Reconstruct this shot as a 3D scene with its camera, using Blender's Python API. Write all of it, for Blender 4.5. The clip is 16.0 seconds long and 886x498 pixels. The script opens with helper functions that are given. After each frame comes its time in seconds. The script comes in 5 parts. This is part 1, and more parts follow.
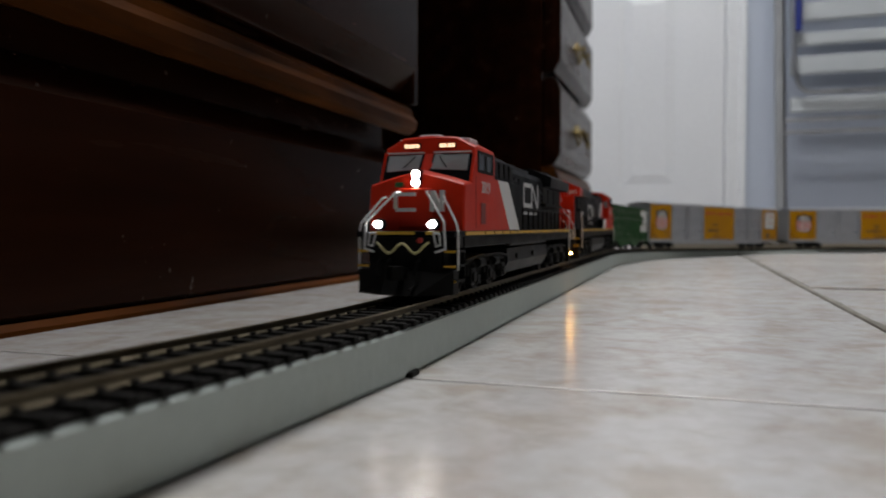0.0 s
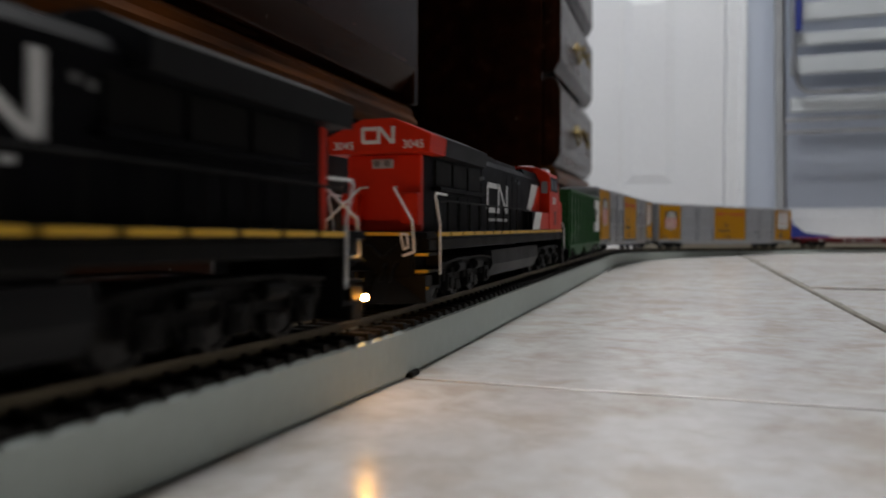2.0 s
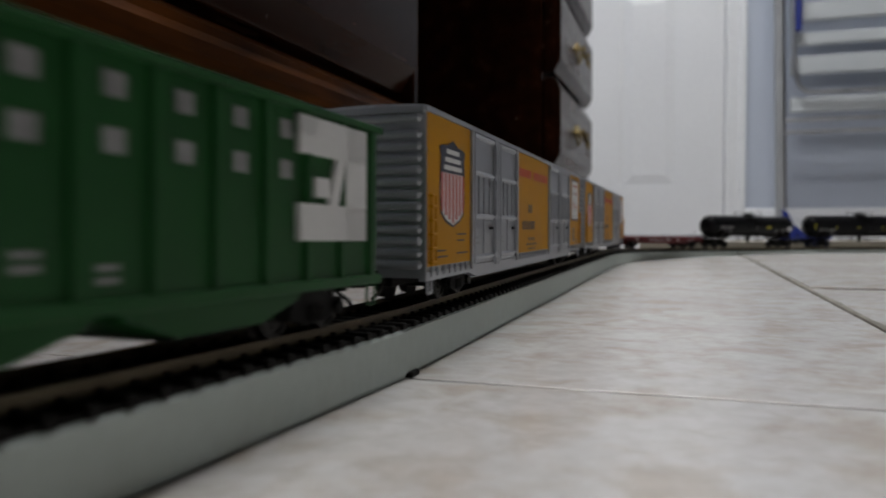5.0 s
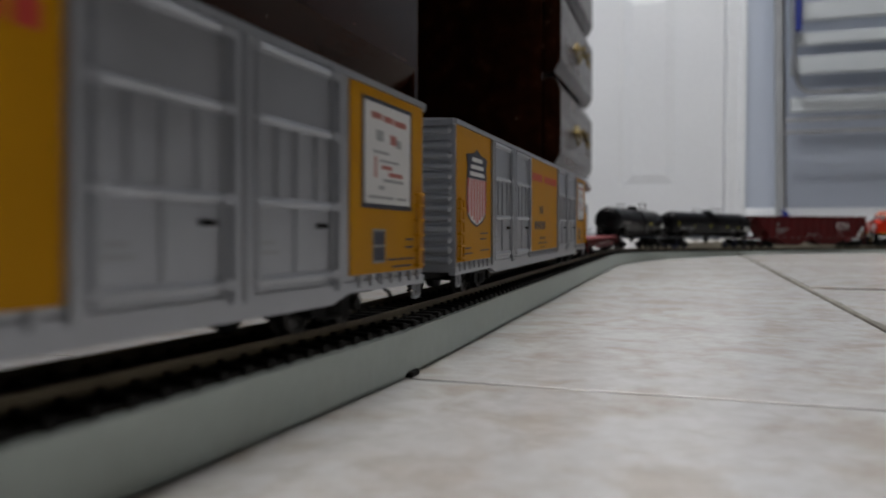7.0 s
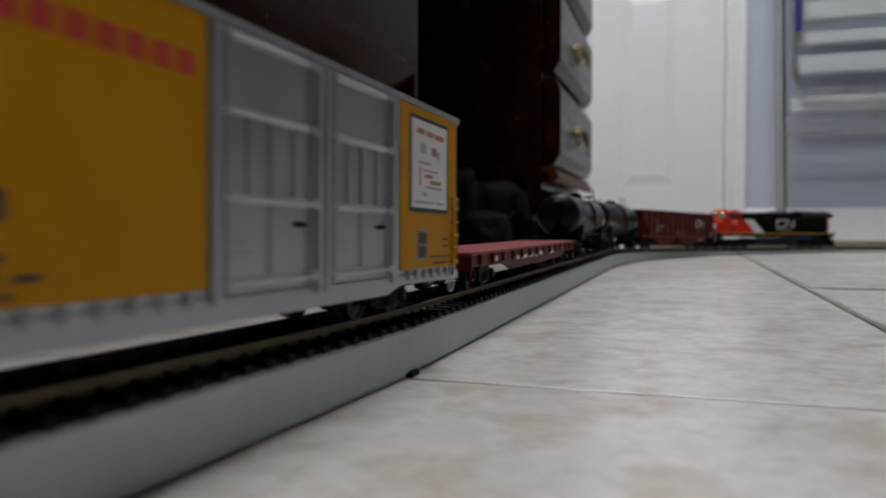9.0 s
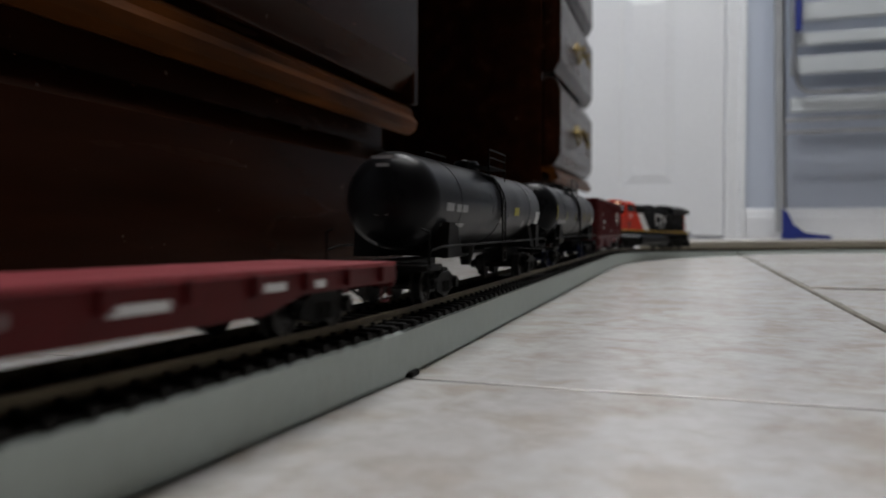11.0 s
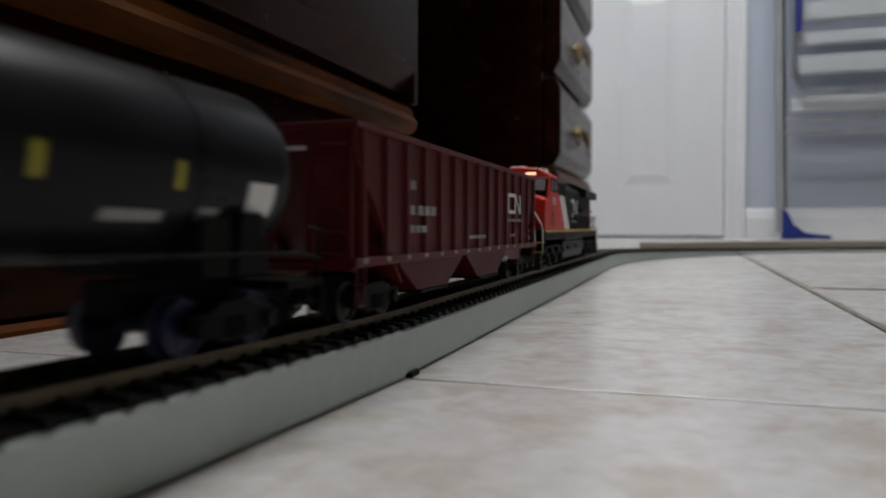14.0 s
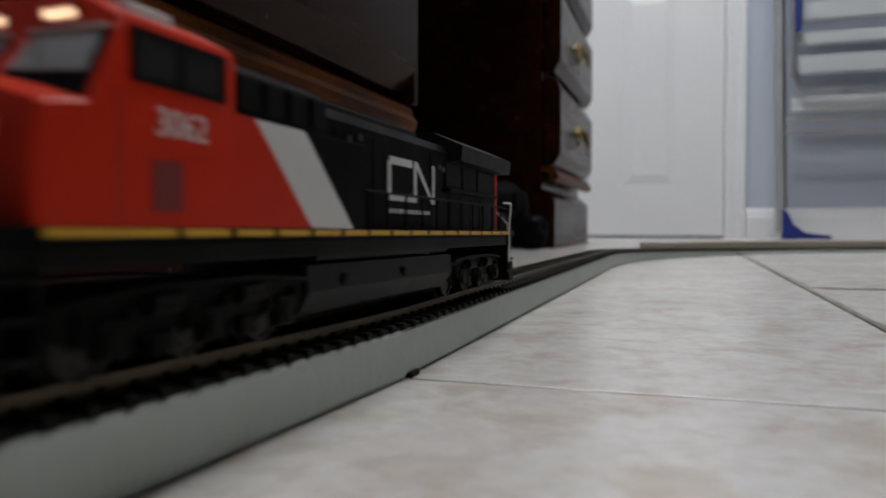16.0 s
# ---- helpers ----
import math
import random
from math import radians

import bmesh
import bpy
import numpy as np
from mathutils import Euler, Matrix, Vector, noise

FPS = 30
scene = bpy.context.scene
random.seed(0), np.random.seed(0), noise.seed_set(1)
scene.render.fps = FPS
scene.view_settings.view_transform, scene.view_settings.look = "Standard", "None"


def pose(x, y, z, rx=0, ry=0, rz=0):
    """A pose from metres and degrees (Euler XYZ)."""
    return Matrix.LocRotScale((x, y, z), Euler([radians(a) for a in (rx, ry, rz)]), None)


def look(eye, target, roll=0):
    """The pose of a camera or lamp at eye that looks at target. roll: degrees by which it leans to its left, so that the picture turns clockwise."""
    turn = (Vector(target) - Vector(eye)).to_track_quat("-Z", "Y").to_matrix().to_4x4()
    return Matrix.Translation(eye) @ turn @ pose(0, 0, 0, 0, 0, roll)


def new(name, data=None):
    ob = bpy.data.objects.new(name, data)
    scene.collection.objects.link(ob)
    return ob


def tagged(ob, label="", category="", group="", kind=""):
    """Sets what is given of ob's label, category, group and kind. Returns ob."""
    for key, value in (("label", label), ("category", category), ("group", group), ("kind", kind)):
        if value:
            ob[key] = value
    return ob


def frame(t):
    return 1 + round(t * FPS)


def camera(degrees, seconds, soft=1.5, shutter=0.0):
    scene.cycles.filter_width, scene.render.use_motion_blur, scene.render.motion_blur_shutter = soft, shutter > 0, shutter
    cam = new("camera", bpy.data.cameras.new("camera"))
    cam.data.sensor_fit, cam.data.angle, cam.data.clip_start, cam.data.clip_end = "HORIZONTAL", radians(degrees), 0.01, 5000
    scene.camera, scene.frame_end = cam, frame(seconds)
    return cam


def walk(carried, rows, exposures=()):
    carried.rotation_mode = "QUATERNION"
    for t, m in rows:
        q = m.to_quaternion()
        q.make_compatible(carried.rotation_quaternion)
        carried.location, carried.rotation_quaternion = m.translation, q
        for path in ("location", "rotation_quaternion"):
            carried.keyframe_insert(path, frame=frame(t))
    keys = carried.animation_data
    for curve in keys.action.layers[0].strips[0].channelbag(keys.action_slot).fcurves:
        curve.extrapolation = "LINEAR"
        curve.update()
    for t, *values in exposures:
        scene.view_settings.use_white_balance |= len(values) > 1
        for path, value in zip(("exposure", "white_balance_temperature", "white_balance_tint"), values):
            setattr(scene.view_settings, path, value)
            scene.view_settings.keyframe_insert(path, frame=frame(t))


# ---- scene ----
SECONDS = 16.0
EYE = Vector((0.0, 0.0, 0.041))
AHEAD = Vector((-0.31084, 0.95001, -0.02944))
cam = camera(61.26, SECONDS, soft=1.8, shutter=0.5)
cam.data.dof.use_dof, cam.data.dof.focus_distance, cam.data.dof.aperture_fstop = True, 0.265, 15.5
walk(cam, [(0.0, look(EYE, EYE + AHEAD)), (SECONDS, look(EYE, EYE + AHEAD))])

# ---- light: two daylight-white ceiling lamps, unseen and added, in a closed room ----
world = bpy.data.worlds.new("room_world")
scene.world = world
world.use_nodes = True
world.node_tree.nodes["Background"].inputs[0].default_value = (0.6, 0.7, 0.9, 1)
world.node_tree.nodes["Background"].inputs[1].default_value = 0.05
LAMPS = (((-0.05, 1.5, 2.33), 24.5), ((-0.1, 0.3, 2.33), 9.5))
for spot, watts in LAMPS:
    lamp_data = bpy.data.lights.new("added_ceiling_light", "AREA")
    lamp_data.shape, lamp_data.size, lamp_data.size_y = "RECTANGLE", 1.1, 0.5
    lamp_data.energy, lamp_data.color = watts, (0.975, 0.985, 1.0)
    new("added_ceiling_light", lamp_data).matrix_world = pose(*spot)
scene.view_settings.exposure = 0.1

# ---- small helpers ----
MM = 0.001


def part(name, bm, material, parent, label=""):
    mesh = bpy.data.meshes.new(name)
    bmesh.ops.recalc_face_normals(bm, faces=bm.faces)
    bm.to_mesh(mesh)
    bm.free()
    mesh.materials.append(material)
    ob = new(name, mesh)
    ob.parent = parent
    if label:
        ob["label"] = label
    return ob


def thing(name, label, category, group="", kind=""):
    return tagged(new(name), label, category, group, kind)


def box(bm, x0, x1, y0, y1, z0, z1, bevel=0.0, u=1.0):
    """A box between two corners, in units of u metres, with rounded edges."""
    m = Matrix.LocRotScale(((x0 + x1) * u / 2, (y0 + y1) * u / 2, (z0 + z1) * u / 2), None,
                           (abs(x1 - x0) * u, abs(y1 - y0) * u, abs(z1 - z0) * u))
    made = bmesh.ops.create_cube(bm, size=1.0, matrix=m)
    if bevel:
        edges = list({e for v in made["verts"] for e in v.link_edges})
        bmesh.ops.bevel(bm, geom=edges, offset=bevel * u, segments=2, profile=0.5, affect="EDGES")
    return bm


def prism(bm, outline, axis, a, b, u=1.0):
    """A closed outline (pairs) pushed from a to b along the axis x, y or z."""
    def at(p, q, c):
        return {"x": (c, p, q), "y": (p, c, q), "z": (p, q, c)}[axis]
    rings = [[bm.verts.new(Vector(at(p, q, c)) * u) for p, q in outline] for c in (a, b)]
    n = len(outline)
    for i in range(n):
        bm.faces.new((rings[0][i], rings[0][(i + 1) % n], rings[1][(i + 1) % n], rings[1][i]))
    bm.faces.new(rings[0][::-1])
    bm.faces.new(rings[1])
    return bm


def rod(bm, a, b, r, sides=10, u=1.0, r2=None):
    """A round bar from a to b."""
    a, b = Vector(a) * u, Vector(b) * u
    d = b - a
    m = Matrix.Translation((a + b) / 2) @ d.to_track_quat("Z", "Y").to_matrix().to_4x4()
    bmesh.ops.create_cone(bm, cap_ends=True, segments=sides, radius1=r * u, radius2=(r if r2 is None else r2) * u, depth=d.length, matrix=m)
    return bm


def tube(bm, points, r, sides=6, u=1.0):
    """A bent round wire through the points."""
    for a, b in zip(points, points[1:]):
        rod(bm, a, b, r, sides, u)
    for p in points[1:-1]:
        bmesh.ops.create_icosphere(bm, subdivisions=1, radius=r * u * 1.02, matrix=Matrix.Translation(Vector(p) * u))
    return bm


def lathe(bm, profile, axis, centre, sides=32, u=1.0):
    """A turned form: pairs of place along the axis and radius."""
    rings = []
    for a, r in profile:
        ring = []
        for i in range(sides):
            c, s = math.cos(2 * math.pi * i / sides), math.sin(2 * math.pi * i / sides)
            v = {"x": (a, r * c, r * s), "y": (r * c, a, r * s), "z": (r * c, r * s, a)}[axis]
            ring.append(bm.verts.new((Vector(v) + Vector(centre)) * u))
        rings.append(ring)
    for p, q in zip(rings, rings[1:]):
        for i in range(sides):
            bm.faces.new((p[i], p[(i + 1) % sides], q[(i + 1) % sides], q[i]))
    bm.faces.new(rings[0][::-1])
    bm.faces.new(rings[-1])
    return bm


def smooth(ob, degrees=40):
    for p in ob.data.polygons:
        p.use_smooth = True
    ob.data.set_sharp_from_angle(angle=radians(degrees))
    return ob


# ---- materials ----
def material(name, colour, rough=0.5, metal=0.0, second=None, scale=8.0, mix=0.5, bump=0.05, fine=120.0, stretch=(1, 1, 1), coat=0.0, wear=0.12, vary=0.0, specular=0.5, room=False, chips=0.0):
    """Two-scale surface: broad stains between two colours, fine grain in roughness and relief."""
    m = bpy.data.materials.new(name)
    m.use_nodes = True
    n, l = m.node_tree.nodes, m.node_tree.links
    bsdf = n["Principled BSDF"]
    co = n.new("ShaderNodeTexCoord")
    mp = n.new("ShaderNodeMapping")
    mp.inputs["Scale"].default_value = stretch
    l.new(n.new("ShaderNodeNewGeometry").outputs["Position"] if room else co.outputs["Object"], mp.inputs["Vector"])
    broad = n.new("ShaderNodeTexNoise")
    broad.inputs["Scale"].default_value, broad.inputs["Detail"].default_value = scale, 6
    l.new(mp.outputs[0], broad.inputs["Vector"])
    grain = n.new("ShaderNodeTexNoise")
    grain.inputs["Scale"].default_value, grain.inputs["Detail"].default_value = fine, 4
    l.new(mp.outputs[0], grain.inputs["Vector"])
    ramp = n.new("ShaderNodeValToRGB")
    other = second or tuple(c * 0.75 for c in colour)
    ramp.color_ramp.elements[0].position, ramp.color_ramp.elements[1].position = 0.5 - mix / 2, 0.5 + mix / 2
    ramp.color_ramp.elements[0].color, ramp.color_ramp.elements[1].color = (*other, 1), (*colour, 1)
    l.new(broad.outputs["Fac"], ramp.inputs[0])
    tint = n.new("ShaderNodeMixRGB")
    tint.blend_type = "MULTIPLY"
    tint.inputs[0].default_value = wear
    l.new(ramp.outputs[0], tint.inputs[1])
    l.new(grain.outputs["Fac"], tint.inputs[2])
    last = tint.outputs[0]
    if vary:
        info = n.new("ShaderNodeObjectInfo")
        hsv = n.new("ShaderNodeHueSaturation")
        rng = n.new("ShaderNodeMapRange")
        rng.inputs[3].default_value, rng.inputs[4].default_value = 1 - vary, 1 + vary
        l.new(info.outputs["Random"], rng.inputs[0])
        l.new(rng.outputs[0], hsv.inputs["Value"])
        l.new(last, hsv.inputs["Color"])
        last = hsv.outputs[0]
    if chips:
        fleck = n.new("ShaderNodeTexNoise")
        fleck.inputs["Scale"].default_value, fleck.inputs["Detail"].default_value = chips, 3
        l.new(co.outputs["Object"], fleck.inputs["Vector"])
        cut = n.new("ShaderNodeMapRange")
        cut.inputs[1].default_value, cut.inputs[2].default_value = .71, .77
        l.new(fleck.outputs["Fac"], cut.inputs[0])
        bare = n.new("ShaderNodeMixRGB")
        bare.inputs[2].default_value = (.13, .11, .1, 1)
        l.new(cut.outputs[0], bare.inputs[0])
        l.new(last, bare.inputs[1])
        last = bare.outputs[0]
    l.new(last, bsdf.inputs["Base Color"])
    rr = n.new("ShaderNodeMapRange")
    rr.inputs[3].default_value, rr.inputs[4].default_value = max(0.02, rough - 0.12), min(1, rough + 0.12)
    l.new(broad.outputs["Fac"], rr.inputs[0])
    l.new(rr.outputs[0], bsdf.inputs["Roughness"])
    bsdf.inputs["Metallic"].default_value = metal
    bsdf.inputs["Coat Weight"].default_value = coat
    bsdf.inputs["Coat Roughness"].default_value = 0.12
    bsdf.inputs["Specular IOR Level"].default_value = specular
    if bump:
        bp = n.new("ShaderNodeBump")
        bp.inputs["Strength"].default_value = bump
        bp.inputs["Distance"].default_value = 0.4 / fine
        l.new(grain.outputs["Fac"], bp.inputs["Height"])
        l.new(bp.outputs[0], bsdf.inputs["Normal"])
    return m


def glow(name, colour, strength):
    m = bpy.data.materials.new(name)
    m.use_nodes = True
    b = m.node_tree.nodes["Principled BSDF"]
    b.inputs["Base Color"].default_value = (0.8, 0.8, 0.8, 1)
    b.inputs["Emission Color"].default_value = (*colour, 1)
    b.inputs["Emission Strength"].default_value = strength
    return m


WHITE_PAINT = material("white_door_paint", (0.78, 0.79, 0.8), 0.4, scale=3, second=(0.73, 0.74, 0.76), bump=0.06, fine=90)
WALL_PAINT = material("pale_blue_wall_paint", (0.5, 0.545, 0.63), 0.75, scale=2, second=(0.46, 0.505, 0.59), bump=0.12, fine=160)
# For unseen walls: dark so that desk and train sides reflect little.
UNSEEN_DARK_WALL = material("unseen_dark_wall", (0.035, 0.027, 0.022), 0.8, scale=3, second=(0.028, 0.021, 0.017), bump=0.1, fine=120)
CEILING_PAINT = material("ceiling_paint", (0.8, 0.8, 0.79), 0.9, scale=2, second=(0.77, 0.77, 0.76), bump=0.15, fine=120)


def tile_material():
    """Glazed stone-look tile: cream ground, soft beige clouds, fine veins and specks; no two tiles alike."""
    m = bpy.data.materials.new("marbled_ceramic_tile")
    m.use_nodes = True
    n, l = m.node_tree.nodes, m.node_tree.links
    bsdf = n["Principled BSDF"]
    where = n.new("ShaderNodeNewGeometry").outputs["Position"]
    last = None
    for scale, detail, lo, hi, a, b, mode, share_ in ((46, 5, .32, .58, (.655, .65, .645), (.56, .515, .465), "MIX", 1.0),
                                                      (13, 4, .34, .62, (1.02, 1.02, 1.02), (.9, .875, .85), "MULTIPLY", .8),
                                                      (150, 6, .3, .7, (1.03, 1.03, 1.03), (.88, .86, .84), "MULTIPLY", .7)):
        noise_ = n.new("ShaderNodeTexNoise")
        noise_.inputs["Scale"].default_value, noise_.inputs["Detail"].default_value, noise_.inputs["Roughness"].default_value = scale, detail, .62
        noise_.inputs["Distortion"].default_value = .35
        l.new(where, noise_.inputs["Vector"])
        ramp = n.new("ShaderNodeValToRGB")
        ramp.color_ramp.interpolation = "EASE"
        ramp.color_ramp.elements[0].position, ramp.color_ramp.elements[1].position = lo, hi
        ramp.color_ramp.elements[0].color, ramp.color_ramp.elements[1].color = (*b, 1), (*a, 1)
        l.new(noise_.outputs["Fac"], ramp.inputs[0])
        if last is None:
            last = ramp.outputs[0]
        else:
            mix = n.new("ShaderNodeMixRGB")
            mix.blend_type = mode
            mix.inputs[0].default_value = share_
            l.new(last, mix.inputs[1])
            l.new(ramp.outputs[0], mix.inputs[2])
            last = mix.outputs[0]
    l.new(last, bsdf.inputs["Base Color"])
    rr = n.new("ShaderNodeMapRange")
    rr.inputs[3].default_value, rr.inputs[4].default_value = .2, .27
    l.new(noise_.outputs["Fac"], rr.inputs[0])
    l.new(rr.outputs[0], bsdf.inputs["Roughness"])
    return m


TILE = tile_material()
GROUT = material("grey_grout", (0.27, 0.25, 0.21), 0.9, scale=45, second=(0.13, 0.12, 0.1), bump=0.4, fine=900)
MAHOGANY = material("dark_mahogany_varnish", (0.036, 0.0105, 0.0038), 0.24, scale=5, second=(0.009, 0.0035, 0.002), stretch=(6, 0.7, 6), bump=0.03, fine=60, specular=0.075, chips=110)
MOULDING = material("worn_mahogany_moulding", (0.17, 0.052, 0.008), 0.36, scale=9, second=(0.016, 0.006, 0.002), stretch=(5, 0.8, 5), bump=0.06, fine=80, specular=0.03)
BRASS = material("aged_brass", (0.3, 0.235, 0.1), 0.34, 1.0, scale=60, second=(0.2, 0.14, 0.06), fine=300)
STEEL = material("brushed_steel", (0.55, 0.56, 0.58), 0.32, 1.0, scale=20, fine=300, stretch=(1, 1, 0.1))
GREY_METAL = material("grey_painted_metal", (0.36, 0.37, 0.38), 0.45, scale=12, fine=200)
BLUE_PLASTIC = material("blue_plastic", (0.012, 0.028, 0.22), 0.45, scale=10, fine=160)
PLANK = material("raw_beige_plank", (0.4, 0.37, 0.3), 0.7, scale=12, second=(0.33, 0.3, 0.24), bump=0.1, fine=200)
WHITE_SLAT = material("pale_coated_step", (0.52, 0.55, 0.565), 0.5, scale=6, second=(0.46, 0.49, 0.505), fine=140)
RUBBER_MAT = material("dark_canvas", (0.0045, 0.005, 0.0075), 0.7, scale=14, fine=260, bump=0.2, specular=0.15)
BOARD_PAINT = material("grey_green_board", (0.52, 0.59, 0.555), 0.6, scale=9, second=(0.43, 0.485, 0.46), mix=0.7, bump=0.12, fine=260)
RAIL = material("nickel_silver_rail", (0.3, 0.255, 0.175), 0.42, 1.0, scale=60, second=(0.1, 0.08, 0.055), fine=600)
RAIL_SIDE = material("weathered_rail", (0.12, 0.095, 0.065), 0.55, 0.4, scale=80, second=(0.06, 0.045, 0.03), fine=900)
TIE = material("black_plastic_tie", (0.006, 0.0055, 0.005), 0.6, scale=90, second=(0.01, 0.0085, 0.007), fine=900, bump=0.3, specular=0.12)
LAMP_GLASS = glow("lamp_diffuser", (1.0, 0.97, 0.94), 4.0)

# ---- floor, walls, ceiling ----
WEST, EAST, SOUTH, NORTH, TOP = -1.0, 1.25, -1.9, 2.9, 2.4


def slab(name, x0, x1, y0, y1, z0, z1, mat, label):
    return tagged(part(name, box(bmesh.new(), x0, x1, y0, y1, z0, z1), mat, None), label, kind="structure")


floor = slab("floor", WEST - .1, EAST + .1, SOUTH - .1, NORTH + .1, -0.06, -0.0015, GROUT, "marbled beige ceramic tile floor with grey grout")
PITCH, SEAM_X, SEAM_Y = 0.36, 0.0755, 0.5485


def tiles():
    meshes = []
    for gx, gy, round_ in ((0.004, 0.0018, 0.0004), (0.004, 0.005, 0.0008)):
        bm = box(bmesh.new(), gx / 2, PITCH - gx / 2, gy / 2, PITCH - gy / 2, -0.012, 0.0, round_)
        mesh = bpy.data.meshes.new("floor_tile")
        bm.to_mesh(mesh)
        bm.free()
        mesh.materials.append(TILE)
        meshes.append(mesh)
    for i in range(-4, 11):
        for j in range(-8, 8):
            x, y = SEAM_X + i * PITCH, SEAM_Y + j * PITCH
            if x + PITCH < WEST or x > EAST or y + PITCH < SOUTH or y > NORTH:
                continue
            ob = new("tile", meshes[1 if i >= 0 else 0])
            ob.matrix_world = pose(x, y, random.uniform(-0.0001, 0.0001) + (0.0009 if i >= 0 and j >= 0 else 0))
            ob.parent = floor


tiles()


def grout_line():
    """Uneven, chipped grout along the long seam, slightly over the tiles' edges."""
    bm = bmesh.new()
    prev = None
    n = 420
    for i in range(n + 1):
        y = -.3 + 2.9 * i / n
        a = .0022 + .0022 * max(0, noise.noise((y * 22, 0, 3))) + .0012 * noise.noise((y * 90, 1, 0))
        b = .0022 + .0026 * max(0, noise.noise((y * 19, 7, 3))) + .0012 * noise.noise((y * 80, 4, 0))
        z = .0012 + .0003 * noise.noise((y * 60, 2, 2)) + (.0 if y < SEAM_Y else .0004)
        row = [bm.verts.new((SEAM_X - a, y, -.004)), bm.verts.new((SEAM_X - a * .7, y, z * .35)), bm.verts.new((SEAM_X + b * .7, y, z * .35)), bm.verts.new((SEAM_X + b, y, -.004))]
        if prev:
            for k in range(3):
                bm.faces.new((prev[k], prev[k + 1], row[k + 1], row[k]))
        prev = row
    part("grout_line", bm, GROUT, floor, "uneven grey-brown grout")


grout_line()
DOOR_L, DOOR_R, DOOR_H = -0.72, 0.123, 2.03
slab("wall_west", WEST - .1, WEST, SOUTH - .1, NORTH + .1, -0.0, TOP, WALL_PAINT, "pale blue painted wall behind the desk")
# East and south walls are out of view, added dark to cut bounce and reflections.
slab("wall_east", EAST, EAST + .1, SOUTH - .1, NORTH + .1, -0.0, TOP, UNSEEN_DARK_WALL, "plain dark brown wall, out of view, added to darken reflections")
slab("wall_south", WEST, EAST, SOUTH - .1, SOUTH, -0.0, TOP, UNSEEN_DARK_WALL, "plain dark brown wall, out of view, added to darken reflections")
wall_north = thing("wall_north", "pale blue painted wall with a white door", "wall", kind="structure")
part("wall_section", box(bmesh.new(), WEST, DOOR_L, NORTH, NORTH + .1, 0, TOP), WALL_PAINT, wall_north)
part("wall_section", box(bmesh.new(), DOOR_R, EAST, NORTH, NORTH + .1, 0, TOP), WALL_PAINT, wall_north)
part("wall_section", box(bmesh.new(), DOOR_L, DOOR_R, NORTH, NORTH + .1, DOOR_H, TOP), WALL_PAINT, wall_north)
tagged(part("ceiling", box(bmesh.new(), WEST - .1, EAST + .1, SOUTH - .1, NORTH + .1, TOP, TOP + .1), CEILING_PAINT, None), "plain white painted ceiling", kind="structure")


# Unseen lamp bodies, added around the two area lights.
def added_ceiling_lamp(x, y):
    t = thing("added_ceiling_lamp", "flat white ceiling lamp, switched on, out of view, added to light the room", "ceiling lamp", "ceiling lamps")
    part("housing", box(bmesh.new(), x - .6, x + .6, y - .3, y + .3, 2.37, 2.4, .006), WHITE_PAINT, t)
    part("diffuser", box(bmesh.new(), x - .56, x + .56, y - .26, y + .26, 2.352, 2.37, .004), LAMP_GLASS, t, "glowing white diffuser")


for (lamp_x, lamp_y, _), _ in LAMPS:
    added_ceiling_lamp(lamp_x, lamp_y)


def panel_door():
    d = thing("door_1", "white six-panel interior door, closed", "door", kind="structure")
    y0, y1 = NORTH - 0.012, NORTH + 0.023
    w = DOOR_R - DOOR_L
    bm = bmesh.new()
    stile, mid = 0.163, 0.108
    pw = (w - 2 * stile - mid) / 2
    rows = ((0.19, 0.912), (1.0, 1.53), (1.64, 1.9))
    xs = [(DOOR_L + stile, DOOR_L + stile + pw), (DOOR_R - stile - pw, DOOR_R - stile)]
    box(bm, DOOR_L + .003, xs[0][0], y0, y1, .009, DOOR_H - .003)
    box(bm, xs[1][1], DOOR_R - .003, y0, y1, .009, DOOR_H - .003)
    box(bm, xs[0][1], xs[1][0], y0, y1, .009, DOOR_H - .003)
    z = .009
    for a, b in (*rows, (DOOR_H - .003, 0)):
        for x0, x1 in xs:
            box(bm, x0, x1, y0, y1, z, a)
        z = b
    part("door_frame_work", bm, WHITE_PAINT, d)
    for a, b in rows:
        for x0, x1 in xs:
            bm = bmesh.new()
            box(bm, x0, x1, y0 + .012, y1 - .012, a, b)
            outer = [(x0 + .012, a + .012), (x1 - .012, a + .012), (x1 - .012, b - .012), (x0 + .012, b - .012)]
            inner = [(x0 + .045, a + .045), (x1 - .045, a + .045), (x1 - .045, b - .045), (x0 + .045, b - .045)]
            vo = [bm.verts.new((p, y0 + .011, q)) for p, q in outer]
            vi = [bm.verts.new((p, y0 + .003, q)) for p, q in inner]
            for i in range(4):
                bm.faces.new((vo[i], vo[(i + 1) % 4], vi[(i + 1) % 4], vi[i]))
            bm.faces.new(vi)
            part("panel", bm, WHITE_PAINT, d)
    knob = lathe(bmesh.new(), [(-.05, .012), (-.045, .026), (-.03, .03), (-.018, .022), (-.01, .011), (0, .011), (.003, .027), (.006, .027)], "y",
                 (DOOR_L + .06, y0 - .003, .95), 20)
    smooth(part("knob", knob, BRASS, d))


panel_door()


